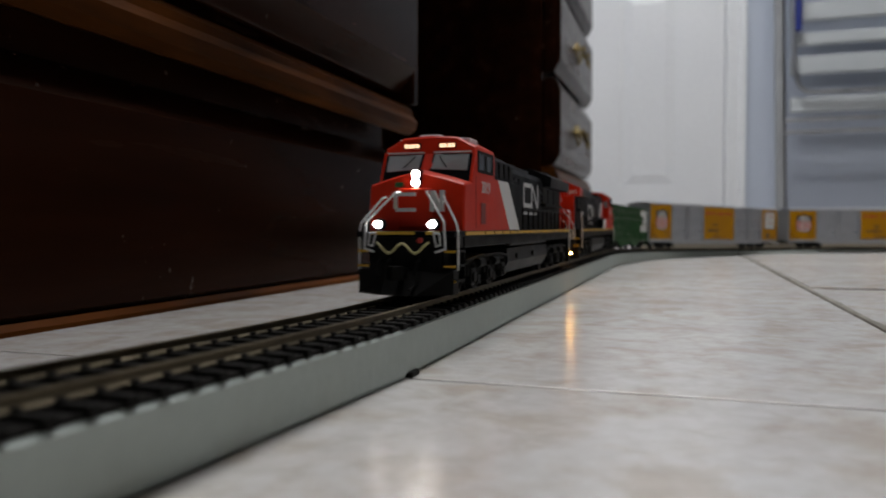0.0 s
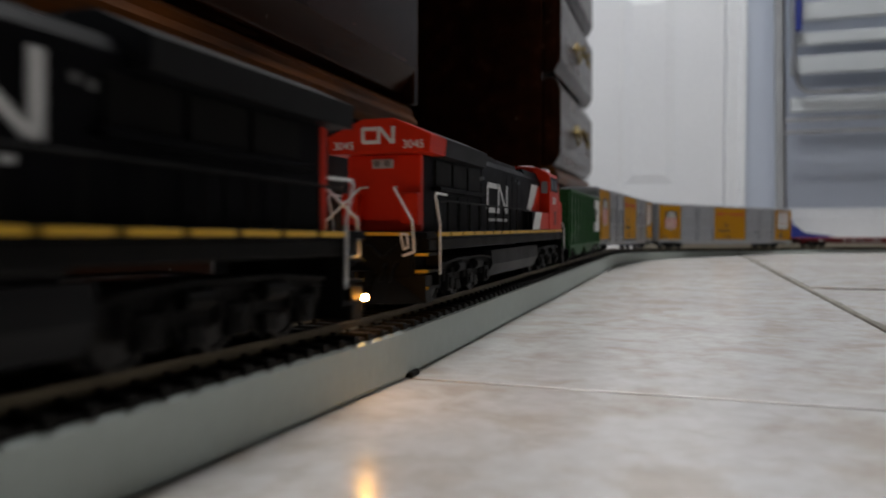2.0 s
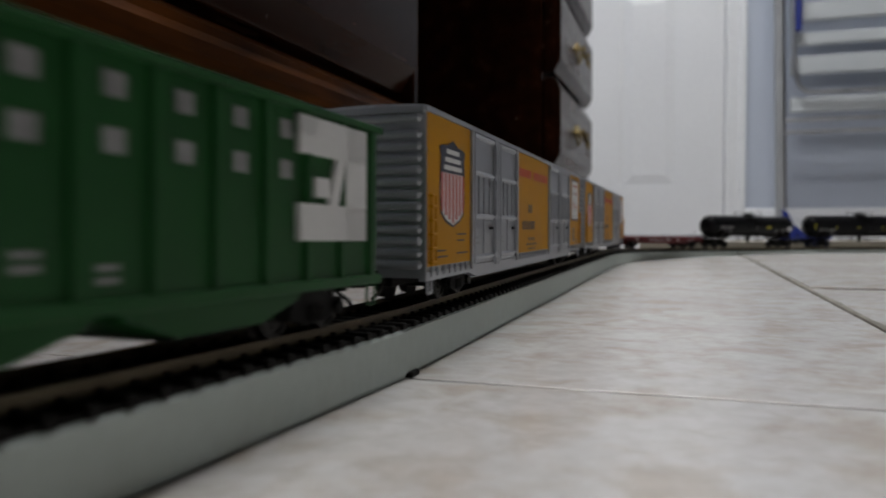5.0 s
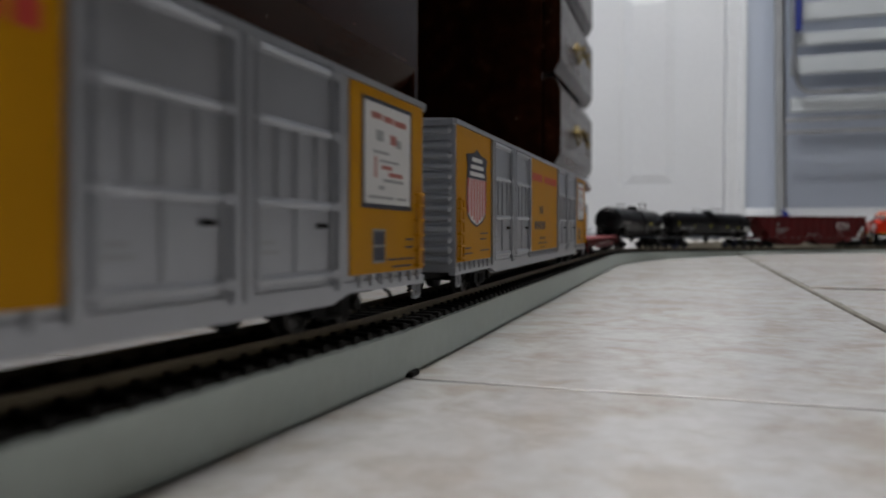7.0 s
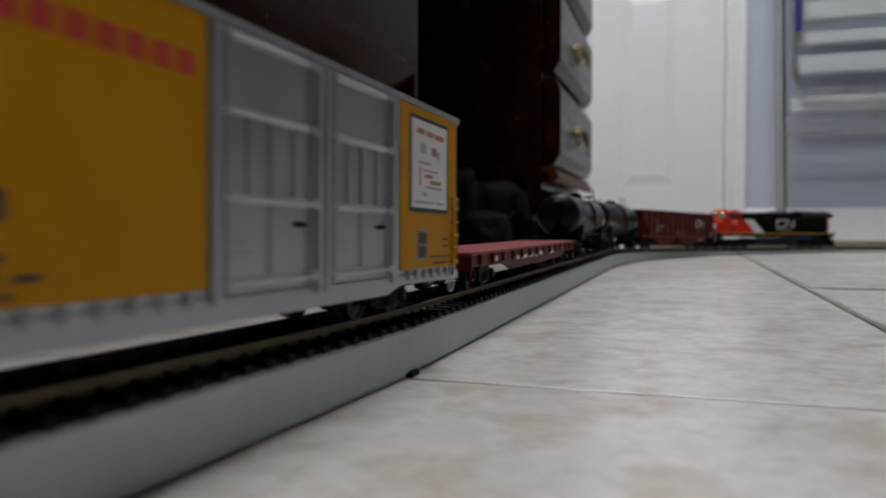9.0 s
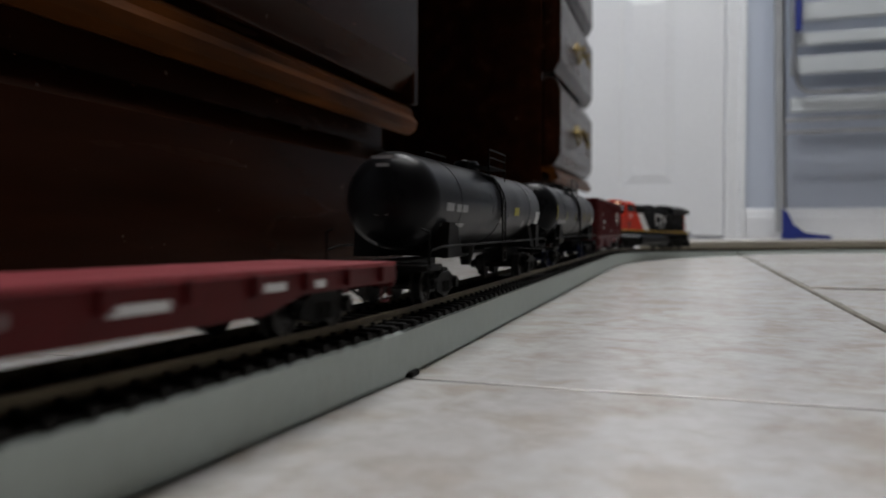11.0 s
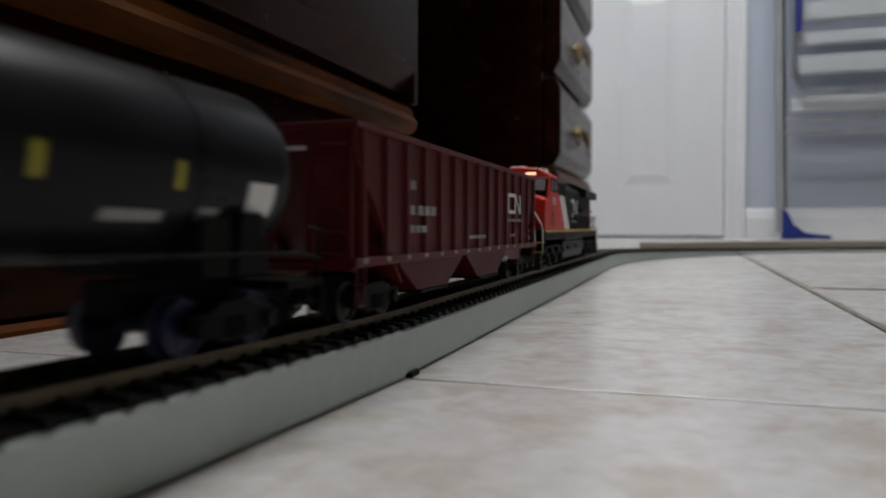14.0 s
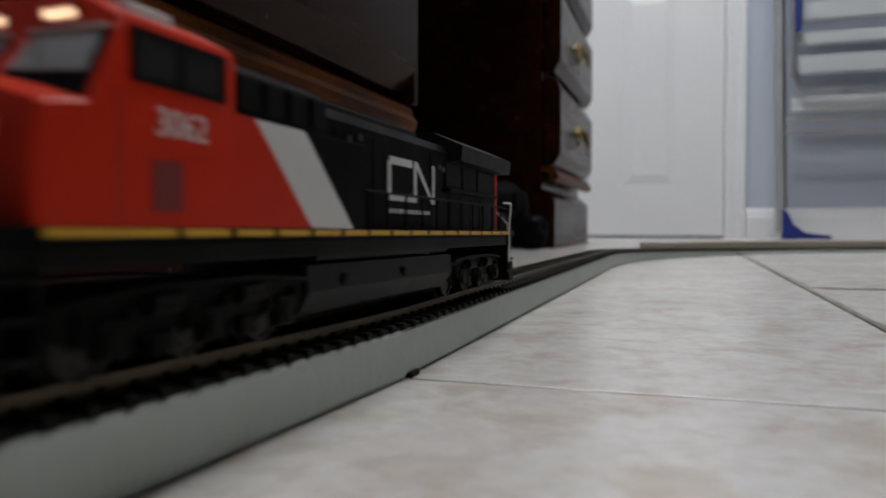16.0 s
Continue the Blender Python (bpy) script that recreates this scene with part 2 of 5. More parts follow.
def casing():
    """Door trim with a stepped profile, and baseboards."""
    t = thing("trim_1", "white painted stepped door casing", "trim", kind="structure")
    for x, s in ((DOOR_L, -1), (DOOR_R, 1)):
        prof = [(x, NORTH), (x, NORTH - .012), (x + s * .012, NORTH - .018), (x + s * .045, NORTH - .014), (x + s * .055, NORTH - .024), (x + s * .07, NORTH - .024), (x + s * .072, NORTH)]
        part("jamb_trim", prism(bmesh.new(), prof, "z", 0, DOOR_H + .072), WHITE_PAINT, t)
    part("head_trim", box(bmesh.new(), DOOR_L, DOOR_R, NORTH - .02, NORTH, DOOR_H, DOOR_H + .07, .004), WHITE_PAINT, t)
    prof = [(0, 0), (-.014, 0), (-.014, .075), (-.01, .085), (-.01, .092), (-.004, .105), (0, .108)]
    b = thing("baseboard", "white moulded baseboard", "baseboard", kind="structure")
    part("board", prism(bmesh.new(), [(NORTH + p, q) for p, q in prof], "x", DOOR_R + .073, EAST), WHITE_PAINT, b)
    part("board", prism(bmesh.new(), [(NORTH + p, q) for p, q in prof], "x", WEST, DOOR_L - .073), WHITE_PAINT, b)
    part("board", prism(bmesh.new(), [(WEST - p, q) for p, q in prof], "y", SOUTH, NORTH - .015), WHITE_PAINT, b)
    part("board", prism(bmesh.new(), [(EAST + p, q) for p, q in prof], "y", SOUTH, NORTH - .015), WHITE_PAINT, b)


casing()
FRONT = -0.245


def handle(parent, y, z, x):
    """Ornate brass drop handle: a back plate with two posts and a bail."""
    bm = bmesh.new()
    out = [(y - .045, z), (y - .034, z + .016), (y - .014, z + .012), (y, z + .02), (y + .014, z + .012), (y + .034, z + .016), (y + .045, z),
           (y + .034, z - .014), (y + .014, z - .01), (y, z - .026), (y - .014, z - .01), (y - .034, z - .014)]
    prism(bm, out, "x", x, x + .003)
    for s in (-1, 1):
        lathe(bm, [(x + .003, .006), (x + .01, .004), (x + .016, .006), (x + .02, .003)], "x", (0, y + s * .032, z + .002), 12)
    tube(bm, [(x + .014, y - .032, z), (x + .02, y - .03, z - .02), (x + .022, y - .012, z - .03), (x + .022, y + .012, z - .03), (x + .02, y + .03, z - .02), (x + .014, y + .032, z)], .0028, 8)
    return part("handle", bm, BRASS, parent, "ornate brass drop handle")


def desk():
    t = thing("pedestal_desk", "dark mahogany pedestal desk with moulded drawers and brass handles", "desk")
    back = FRONT - 0.62
    for k, (y0, y1) in enumerate(((0.14, 0.642), (1.42, 1.93))):
        prof = [(0, 0), (0, .004), (.004, .007), (.004, .094), (.001, .097), (-.014, .111), (-.018, .113), (-.03, .113), (-.03, 0)]
        bm = bmesh.new()
        prism(bm, [(FRONT + p, q) for p, q in prof], "y", y0, y1 - .02)
        box(bm, back, FRONT - .03, y0, y1 - .02, 0, .112)
        part("plinth", bm, MAHOGANY, t)
        bm = bmesh.new()
        prism(bm, [(FRONT + .004, 0), (FRONT + .0065, 0), (FRONT + .0065, .002), (FRONT + .004, .0045)], "y", y0, y1 - .02)
        part("toe_bead", bm, MOULDING, t)
        part("carcass", box(bmesh.new(), back, FRONT - .022, y0, y1 - .004, .112, .71, .002), MAHOGANY, t)
        bm = bmesh.new()
        low = [(-.022, .15), (-.006, .142), (-.006, .13), (.002, .128), (.009, .132), (.011, .139), (.006, .145), (.006, .15), (.0, .155), (-.022, .157)]
        drop, end = ((.0035, .0), (.0, .008))[k]
        prism(bm, [(FRONT + p, q - drop) for p, q in low], "y", y0, y1 - end)
        part("base_moulding", bm, MOULDING, t)
        z = .16
        for h in (.175, .175, .17):
            dr = bmesh.new()
            a, b = y0 + .012, y1 - .006
            box(dr, FRONT - .02, FRONT + .0, a, b, z, z + h - .008, .002)
            rim = [(FRONT + .0, z + .002), (FRONT + .012, z + .022), (FRONT + .012, z + h - .03), (FRONT, z + h - .01)]
            prism(dr, rim, "y", a + .004, b - .004)
            d = part("drawer", dr, MAHOGANY, t)
            handle(d, (a + b) / 2, z + h / 2 - .002, FRONT + .012)
            z += h + .004
    part("corner_stile", box(bmesh.new(), FRONT - .021, FRONT + .0105, .633, .644, .1515, .709, .0015), MAHOGANY, t)
    part("desk_top", box(bmesh.new(), back - .02, FRONT + .035, .11, 1.96, .71, .75, .008), MAHOGANY, t)
    part("modesty_panel", box(bmesh.new(), back + .02, back + .04, .655, 1.42, .03, .71), MAHOGANY, t)
    part("apron", box(bmesh.new(), FRONT - .05, FRONT - .02, .655, 1.42, .6, .71, .003), MAHOGANY, t)


desk()


def step_ladder():
    """Folded household ladder: grey side tube, chrome loop, pale treads and blue feet."""
    t = thing("folding_step_ladder", "folded metal step ladder with pale treads and blue feet", "step ladder")
    y = NORTH - .16
    X = .307
    part("side_rail", prism(bmesh.new(), [(X - .024, 0.02), (X - .004, 0.02), (X - .028, 1.3), (X - .048, 1.3)], "y", y - .02, y + .02), GREY_METAL, t)
    part("side_rail", box(bmesh.new(), X + .7, X + .715, y - .02, y + .02, .02, 1.3, .004), GREY_METAL, t)
    part("front_loop", tube(bmesh.new(), [(X + .0, y - .04, 1.2), (X + .02, y - .04, .56), (X + .035, y - .04, .5), (X + .06, y - .04, .48), (X + .68, y - .04, .48)], .007, 10), STEEL, t, "bent chrome tube")
    for z in (.395, .355):
        part("cross_tube", rod(bmesh.new(), (X - .004, y - .01, z), (X + .7, y - .01, z), .007), STEEL, t)
    foot = [(X - .008, 0), (X + .14, 0), (X + .14, .012), (X + .06, .022), (X + .025, .05), (X + .008, .09), (X - .008, .1)]
    part("foot", prism(bmesh.new(), foot, "y", y - .024, y + .024), BLUE_PLASTIC, t, "blue plastic foot")
    foot = [(2 * X + .707 - p, q) for p, q in foot]
    part("foot", prism(bmesh.new(), foot, "y", y - .024, y + .024), BLUE_PLASTIC, t, "blue plastic foot")
    part("hinge_cover", box(bmesh.new(), X + .02, X + .04, y - .05, y - .02, .68, 1.2, .004), BLUE_PLASTIC, t, "blue plastic hinge cover")
    part("rear_rail", rod(bmesh.new(), (X + .002, y + .03, .1), (X - .022, y + .03, 1.3), .009, 12), STEEL, t)
    for z, h in ((.42, .05), (.545, .06), (.64, .04), (.72, .06), (.82, .06), (.93, .06)):
        part("tread", box(bmesh.new(), X + .012, X + .69, y - .012, y + .018, z, z + h, .005), WHITE_SLAT, t)


step_ladder()
# ---- the track's line: near stretch, straight, wide curve, cross stretch ----
TRACK_X, BEND_Y, CURVE_Y, RADIUS, TURN, BEND = -0.087, 0.19, 0.77, 0.62, radians(72), radians(2.3)
RAIL_TOP, BOARD_TOP = 0.0175, 0.0135


def along(s, off=0.0):
    """Place and heading (from +Y towards +X) at s metres along the line; off to the right of it."""
    if s < BEND_Y:
        a, x, y = BEND, TRACK_X, BEND_Y
        d = s - BEND_Y
        x, y = x + d * math.sin(a), y + d * math.cos(a)
    elif s <= CURVE_Y:
        a, x, y = 0.0, TRACK_X, s
    else:
        a = min(TURN, (s - CURVE_Y) / RADIUS)
        x, y = TRACK_X + RADIUS * (1 - math.cos(a)), CURVE_Y + RADIUS * math.sin(a)
        d = max(0.0, s - CURVE_Y - RADIUS * TURN)
        x, y = x + d * math.sin(a), y + d * math.cos(a)
    return x + off * math.cos(a), y - off * math.sin(a), a


def rise(s):
    """The near board lies a little higher than the rest; round the curve the line runs down to the floor."""
    k = min(1.0, max(0.0, (BEND_Y + .02 - s) / .26))
    d = min(1.0, max(0.0, (s - .7) / .62))
    return 0.0034 * k * k * (3 - 2 * k) - 0.0078 * d * d * (3 - 2 * d)


def swept(bm, section, s0, s1, step=0.02, foot=False, level=False):
    """A section (offset, height) swept along the line."""
    n = max(1, round((s1 - s0) / step))
    rings = []
    for i in range(n + 1):
        s = s0 + (s1 - s0) * i / n
        ring = []
        for o, z in section:
            if z < .002 and o > 0 and foot:
                o -= min(.006, max(0, BEND_Y - s) * .035)
            x, y, a = along(s, o)
            ring.append(bm.verts.new((x, y, z + (rise(s) if z > .002 and not level else 0))))
        rings.append(ring)
    k = len(section)
    for p, q in zip(rings, rings[1:]):
        for i in range(k):
            bm.faces.new((p[i], p[(i + 1) % k], q[(i + 1) % k], q[i]))
    bm.faces.new(rings[0])
    bm.faces.new(rings[-1][::-1])
    return bm


S_START, S_END = -1.7, 3.05


def railway():
    joints = [S_START, -0.7, 0.188, 1.2, 2.2, S_END]
    for i, (a, b) in enumerate(zip(joints, joints[1:])):
        e = .0155 if i != 2 else .0148
        bm = swept(bmesh.new(), [(-e, 0), (e - .0009, 0), (e + .0003, .0014), (e + .0003, BOARD_TOP - .0008), (e - .0004, BOARD_TOP), (-e, BOARD_TOP)], a + .0006, b - .0006, .02, True)
        plank = tagged(part("track_board", bm, BOARD_PAINT, None), "narrow grey-green painted board under the model track", "board", "track boards")
        # Black block stands in for the shaded gap where two boards meet.
        x, y, h = along(a + .004, e + .0004)
        shade_block = part("joint_shade", box(bmesh.new(), -.0012, .0012, -.003, .003, 0, .0016, .0003), TIE, plank, "small black block painted as shade in the board joint")
        shade_block.matrix_basis = pose(x, y, 0, 0, 0, -math.degrees(h))
    t = thing("model_track", "model railway track with metal rails on black plastic ties", "model track")
    for o in (-.0087, .0087):
        z = BOARD_TOP + .0018
        sec = [(-.0010, z), (.0010, z), (.0010, z + .0003), (.00035, z + .0006), (.00035, RAIL_TOP - .0007), (.0006, RAIL_TOP - .0004), (.0006, RAIL_TOP), (-.0006, RAIL_TOP), (-.0006, RAIL_TOP - .0004), (-.00035, RAIL_TOP - .0007), (-.00035, z + .0006), (-.0010, z + .0003)]
        part("rail", swept(bmesh.new(), [(o + p, q) for p, q in sec], S_START, S_END), RAIL, t)
    bm = bmesh.new()
    box(bm, -15.9, 15.9, -1.15, 1.15, 0, 1.9, .25, MM)
    for o in (-8.7, 8.7):
        for d in (-1, 1):
            box(bm, o + d * 1.1 - .5, o + d * 1.1 + .5, -.6, .6, 1.9, 2.5, 0, MM)
    mesh = bpy.data.meshes.new("tie")
    bm.to_mesh(mesh)
    bm.free()
    mesh.materials.append(TIE)
    pitch = 0.0070
    s = S_START + .01
    rest = bmesh.new()
    while s < S_END - .01:
        x, y, a = along(s)
        m = pose(x, y, BOARD_TOP + rise(s), 0, 0, -math.degrees(a) + random.uniform(-.5, .5))
        if 0.02 < s < 1.8:
            ob = new("tie", mesh)
            ob.parent = t
            ob.matrix_world = m
        else:
            box(rest, -.0155, .0155, -.00115, .00115, 0, .0019)
            bmesh.ops.transform(rest, matrix=m, verts=rest.verts[-8:])
        s += pitch
    tagged(part("tie_rows", rest, TIE, t), kind="stuff")
    # Black strip over the board top, lower than the ties.
    part("dark_strip", swept(bmesh.new(), [(-.0153, BOARD_TOP + .0001), (.0153, BOARD_TOP + .0001), (.0152, BOARD_TOP + .0009), (-.0152, BOARD_TOP + .0009)], S_START, S_END), TIE, t, "thin black strip between the ties")
    # joining plates and a web between the ties
    for o in (-.0087, .0087):
        part("tie_web", swept(bmesh.new(), [(o - .0016, BOARD_TOP), (o + .0016, BOARD_TOP), (o + .0016, BOARD_TOP + .0013), (o - .0016, BOARD_TOP + .0013)], S_START, S_END), TIE, t)


railway()
tagged(part("plank", swept(bmesh.new(), [(-.1, 0), (-.04, 0), (-.04, .018), (-.1, .018)], 1.13, 2.9, level=True), PLANK, None), "plain beige plank lying on the floor beside the track", "plank")
# ---- train materials ----
LOCO_RED = material("locomotive_red_paint", (0.6, 0.027, 0.006), 0.42, scale=60, second=(0.55, 0.024, 0.0055), bump=0.02, fine=900, wear=0.08, specular=0.14)
LOCO_BLACK = material("locomotive_black_paint", (0.004, 0.004, 0.005), 0.45, scale=70, second=(0.006, 0.006, 0.007), bump=0.03, fine=900, specular=0.03)
LOCO_GREY = material("dark_grey_roof_paint", (0.009, 0.009, 0.0095), 0.5, scale=70, second=(0.007, 0.007, 0.0075), bump=0.05, fine=900, specular=0.14)
UNDER_BLACK = material("underframe_black", (0.004, 0.004, 0.004), 0.55, scale=90, second=(0.007, 0.006, 0.005), bump=0.08, fine=900, specular=0.08)
WHITE_MARK = material("white_marking", (0.75, 0.75, 0.74), 0.5, scale=90, second=(0.68, 0.68, 0.67), bump=0.0, fine=900)
YELLOW_MARK = material("yellow_marking", (0.72, 0.42, 0.02), 0.45, scale=90, second=(0.6, 0.34, 0.015), bump=0.0, fine=900)
SILVER = material("silver_car_paint", (0.43, 0.445, 0.475), 0.38, 0.7, scale=70, second=(0.38, 0.395, 0.42), bump=0.03, fine=900, wear=0.06)
CAR_YELLOW = material("armour_yellow_paint", (0.54, 0.25, 0.0015), 0.5, scale=50, second=(0.48, 0.22, 0.0015), bump=0.02, fine=900, specular=0.12)
CAR_GREEN = material("green_car_paint", (0.014, 0.085, 0.02), 0.45, scale=60, second=(0.01, 0.065, 0.015), bump=0.04, fine=900, specular=0.2)
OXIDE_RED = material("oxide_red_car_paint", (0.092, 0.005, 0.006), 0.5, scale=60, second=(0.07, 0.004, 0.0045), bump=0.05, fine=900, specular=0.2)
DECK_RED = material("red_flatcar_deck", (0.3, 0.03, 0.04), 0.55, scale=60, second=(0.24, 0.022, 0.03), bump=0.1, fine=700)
TANK_BLACK = material("tank_black_paint", (0.008, 0.008, 0.009), 0.3, scale=45, second=(0.007, 0.007, 0.008), bump=0.02, fine=900, specular=0.1)
WHEEL = material("dark_steel_wheel", (0.03, 0.028, 0.026), 0.45, 0.6, scale=90, fine=900)
FADED_MARK = material("faded_white_marking", (0.34, 0.34, 0.34), 0.6, scale=200, second=(0.2, 0.2, 0.2), bump=0, fine=900)
WHEEL_BLUE = material("blue_wheel_face", (0.004, 0.01, 0.05), 0.5, scale=90, fine=900)
NAVY = material("navy_marking", (0.012, 0.016, 0.04), 0.5, scale=90, fine=900, bump=0)
FADED_RED = material("faded_red_print", (0.5, 0.17, 0.14), 0.55, scale=90, fine=900, bump=0)
LIME_MARK = material("greenish_yellow_marking", (0.42, 0.38, 0.02), 0.5, scale=90, second=(0.36, 0.32, 0.015), bump=0.0, fine=900)
MARK_RED = material("red_marking", (0.6, 0.04, 0.03), 0.5, scale=90, fine=900, bump=0)
# Pale grey base paints the bright room reflection into the cab glass.
WINDOW = material("cab_glass_with_reflection", (0.24, 0.245, 0.25), 0.06, scale=90, second=(0.3, 0.305, 0.31), fine=900, bump=0, specular=0.8)
HOSE = material("pale_yellow_hose", (0.55, 0.5, 0.22), 0.5, scale=90, fine=900)
HEADLIGHT = glow("headlight_glow", (1.0, 0.95, 0.86), 70.0)
DITCH = glow("ditch_light_glow", (1.0, 0.97, 0.93), 30.0)
BOARD_GLOW = glow("number_board_glow", (1.0, 0.58, 0.34), 1.7)
AMBER = glow("amber_ground_light", (1.0, 0.46, 0.08), 480.0)
SIDE_GLASS = material("dark_side_glass", (0.02, 0.021, 0.023), 0.08, scale=90, second=(0.03, 0.031, 0.033), fine=900, bump=0, specular=0.4)
VENT_RED = material("red_vent_paint", (0.2, 0.014, 0.01), 0.5, scale=90, fine=900)
PLATE_GREEN = material("green_nose_plate", (0.02, 0.12, 0.03), 0.5, scale=90, fine=900, bump=0)
LENS = material("unlit_lens", (0.2, 0.2, 0.2), 0.1, scale=90, fine=900, bump=0)


def mm_box(x0, x1, y0, y1, z0, z1, bevel=0.0):
    return box(bmesh.new(), x0, x1, y0, y1, z0, z1, bevel, MM)


def share(name, source, parent, x=0.0, y=0.0, z=0.0, rz=0.0):
    """Another part on the same mesh."""
    ob = new(name, source.data)
    ob.parent = parent
    ob.matrix_basis = pose(x * MM, y * MM, z * MM, 0, 0, rz)
    return ob


def written(words, size, mat, parent, m, name="lettering"):
    """Lettering in the built-in font as a flat mesh; m is its pose in the thing."""
    curve = bpy.data.curves.new(name, "FONT")
    curve.body, curve.size, curve.align_x, curve.align_y, curve.extrude = words, size * MM, "CENTER", "CENTER", 0.00008
    tmp = new(name, curve)
    mesh = bpy.data.meshes.new_from_object(tmp)
    bpy.data.objects.remove(tmp)
    bpy.data.curves.remove(curve)
    mesh.materials.clear()
    mesh.materials.append(mat)
    ob = new(name, mesh)
    ob.parent = parent
    ob.matrix_basis = m
    return ob


def bars(parent, name, mat, side, x, y0, z0, widths, h, gap=0.8, t=0.15):
    """A row of plain bars on a car's side (side +1 or -1), one part each."""
    y = y0
    for w in widths:
        part(name, mm_box(x * side, (x + t) * side, y, y + w, z0, z0 + h), mat, parent)
        y += w + gap


def worm(bm, x, y0, z0, w, h, s, t=0.18):
    """The railway's flowing white band: a bracket that runs into a zigzag. s=+1 reads along +y, -1 along -y."""
    k = h * 0.175
    def b(p0, p1, q0, q1):
        box(bm, x, x + t, y0 + s * p0, y0 + s * p1, z0 + q0, z0 + q1, 0, MM)
    b(0, k, k * .6, h - k * .6)
    b(k * .6, w * .48, h - k, h)
    b(k * .6, w * .56, 0, k)
    b(w * .52, w * .52 + k, 0.0, h - k * .4)
    out = [(w * .52, h), (w * .52 + k * 1.25, h), (w, 0), (w - k * 1.25, 0)]
    prism(bm, [(y0 + s * p, z0 + q) for p, q in out], "x", x, x + t, MM)
    b(w - k, w, 0.0, h)
    return bm


# ---- running gear ----
SPINNING = []


def wheelset(parent, y, r, face):
    """An axle with two flanged wheels."""
    bm = bmesh.new()
    rod(bm, (-11.5, 0, 0), (11.5, 0, 0), 1.1, 8, MM)
    for s in (-1, 1):
        lathe(bm, [(s * 6.9, r + .7), (s * 7.5, r + .7), (s * 7.7, r), (s * 10.2, r - .15), (s * 10.3, r - .9), (s * 9.7, r - 1.2), (s * 9.7, 1.9), (s * 10.4, 1.6)], "x", (0, 0, 0), 20, MM)
        for k in range(4):
            a = k * math.pi / 2
            rod(bm, (s * 9.6, (r - 2.4) * math.cos(a), (r - 2.4) * math.sin(a)), (s * 10.0, (r - 2.4) * math.cos(a), (r - 2.4) * math.sin(a)), .5, 6, MM)
    ob = part("wheelset", bm, face, parent)
    ob.matrix_basis = pose(0, y * MM, r * MM)
    SPINNING.append((ob, y, r))
    return ob


def freight_truck(parent, y, face=None):
    """Two-axle truck with cast side frames, springs and bearing caps."""
    bm = bmesh.new()
    for s in (-1, 1):
        out = [(-13, 5.2), (-12.4, 7.4), (-8, 7.6), (-4, 9.4), (4, 9.4), (8, 7.6), (12.4, 7.4), (13, 5.2), (11.6, 4), (8.2, 4), (5.2, 2.6), (-5.2, 2.6), (-8.2, 4), (-11.6, 4)]
        prism(bm, out, "x", s * 11.6, s * 13.4, MM)
        for q in (-10, 10):
            rod(bm, (s * 13.2, q, 5.3), (s * 14.4, q, 5.3), 1.7, 10, MM)
        for q in (-1.8, 0, 1.8):
            rod(bm, (s * 13.3, q, 3.2), (s * 13.3, q, 6.4), .9, 8, MM)
    box(bm, -12, 12, -2.6, 2.6, 5.5, 8.6, .4, MM)
    t = part("truck", bm, UNDER_BLACK, parent)
    t.matrix_basis = pose(0, y * MM, 0)
    for q in (-10.2, 10.2):
        wheelset(t, q, 5.2, face or WHEEL)
    return t


def loco_truck(parent, y):
    """Three-axle power truck with outside frame, brake cylinders, springs and axle boxes."""
    bm = bmesh.new()
    for s in (-1, 1):
        out = [(-31, 8), (-31, 11.5), (-20, 12.4), (20, 12.4), (31, 11.5), (31, 8), (27, 6.6), (-27, 6.6)]
        prism(bm, out, "x", s * 12.2, s * 14.2, MM)
        for q in (-22, 0, 22):
            box(bm, s * 13.6, s * 16.2, q - 3, q + 3, 3.6, 9.2, .6, MM)
            rod(bm, (s * 15.6, q, 6.2), (s * 16.8, q, 6.2), 2.0, 12, MM)
            for d in (-4.4, 4.4):
                rod(bm, (s * 14.6, q + d, 6.6), (s * 14.6, q + d, 10.6), 1.2, 8, MM)
        for q in (-11, 11):
            rod(bm, (s * 15.2, q - 3.5, 10.6), (s * 15.2, q + 3.5, 10.6), 1.7, 10, MM)
            box(bm, s * 13.8, s * 15.2, q - 2.2, q + 2.2, 3, 6.6, .3, MM)
        tube(bm, [(s * 15.6, -30, 12), (s * 16, -14, 13.2), (s * 16, 14, 13.2), (s * 15.6, 30, 12)], .45, 6, MM)
    box(bm, -12.4, 12.4, -30, 30, 9, 12.4, .5, MM)
    for q in (-11, 11):
        box(bm, -6.4, 6.4, q - 7, q + 7, 2.0, 9.2, .5, MM)
    t = part("truck", bm, UNDER_BLACK, parent)
    t.matrix_basis = pose(0, y * MM, 0)
    for q in (-22, 0, 22):
        wheelset(t, q, 6.1, WHEEL)
    return t


def coupler(parent, y, s):
    """Knuckle coupler with its draft box; s is -1 at the near end, +1 at the far end."""
    bm = box(bmesh.new(), -3, 3, y - s * 9, y, 7, 11, .4, MM)
    box(bm, -1.3, 1.3, y, y + s * 7, 8, 10.4, .3, MM)
    prism(bm, [(-2.6, y + s * 6), (2.2, y + s * 6), (2.6, y + s * 8.4), (.6, y + s * 11), (-.6, y + s * 10.4), (.4, y + s * 8.6), (-2.2, y + s * 9.2)], "z", 6.8, 11.2, MM)
    tube(bm, [(4, y - s * 2, 8), (5, y + s * 4, 5), (4.2, y + s * 7, 3.6)], .5, 6, MM)
    return part("coupler", bm, UNDER_BLACK, parent)


CARS = []


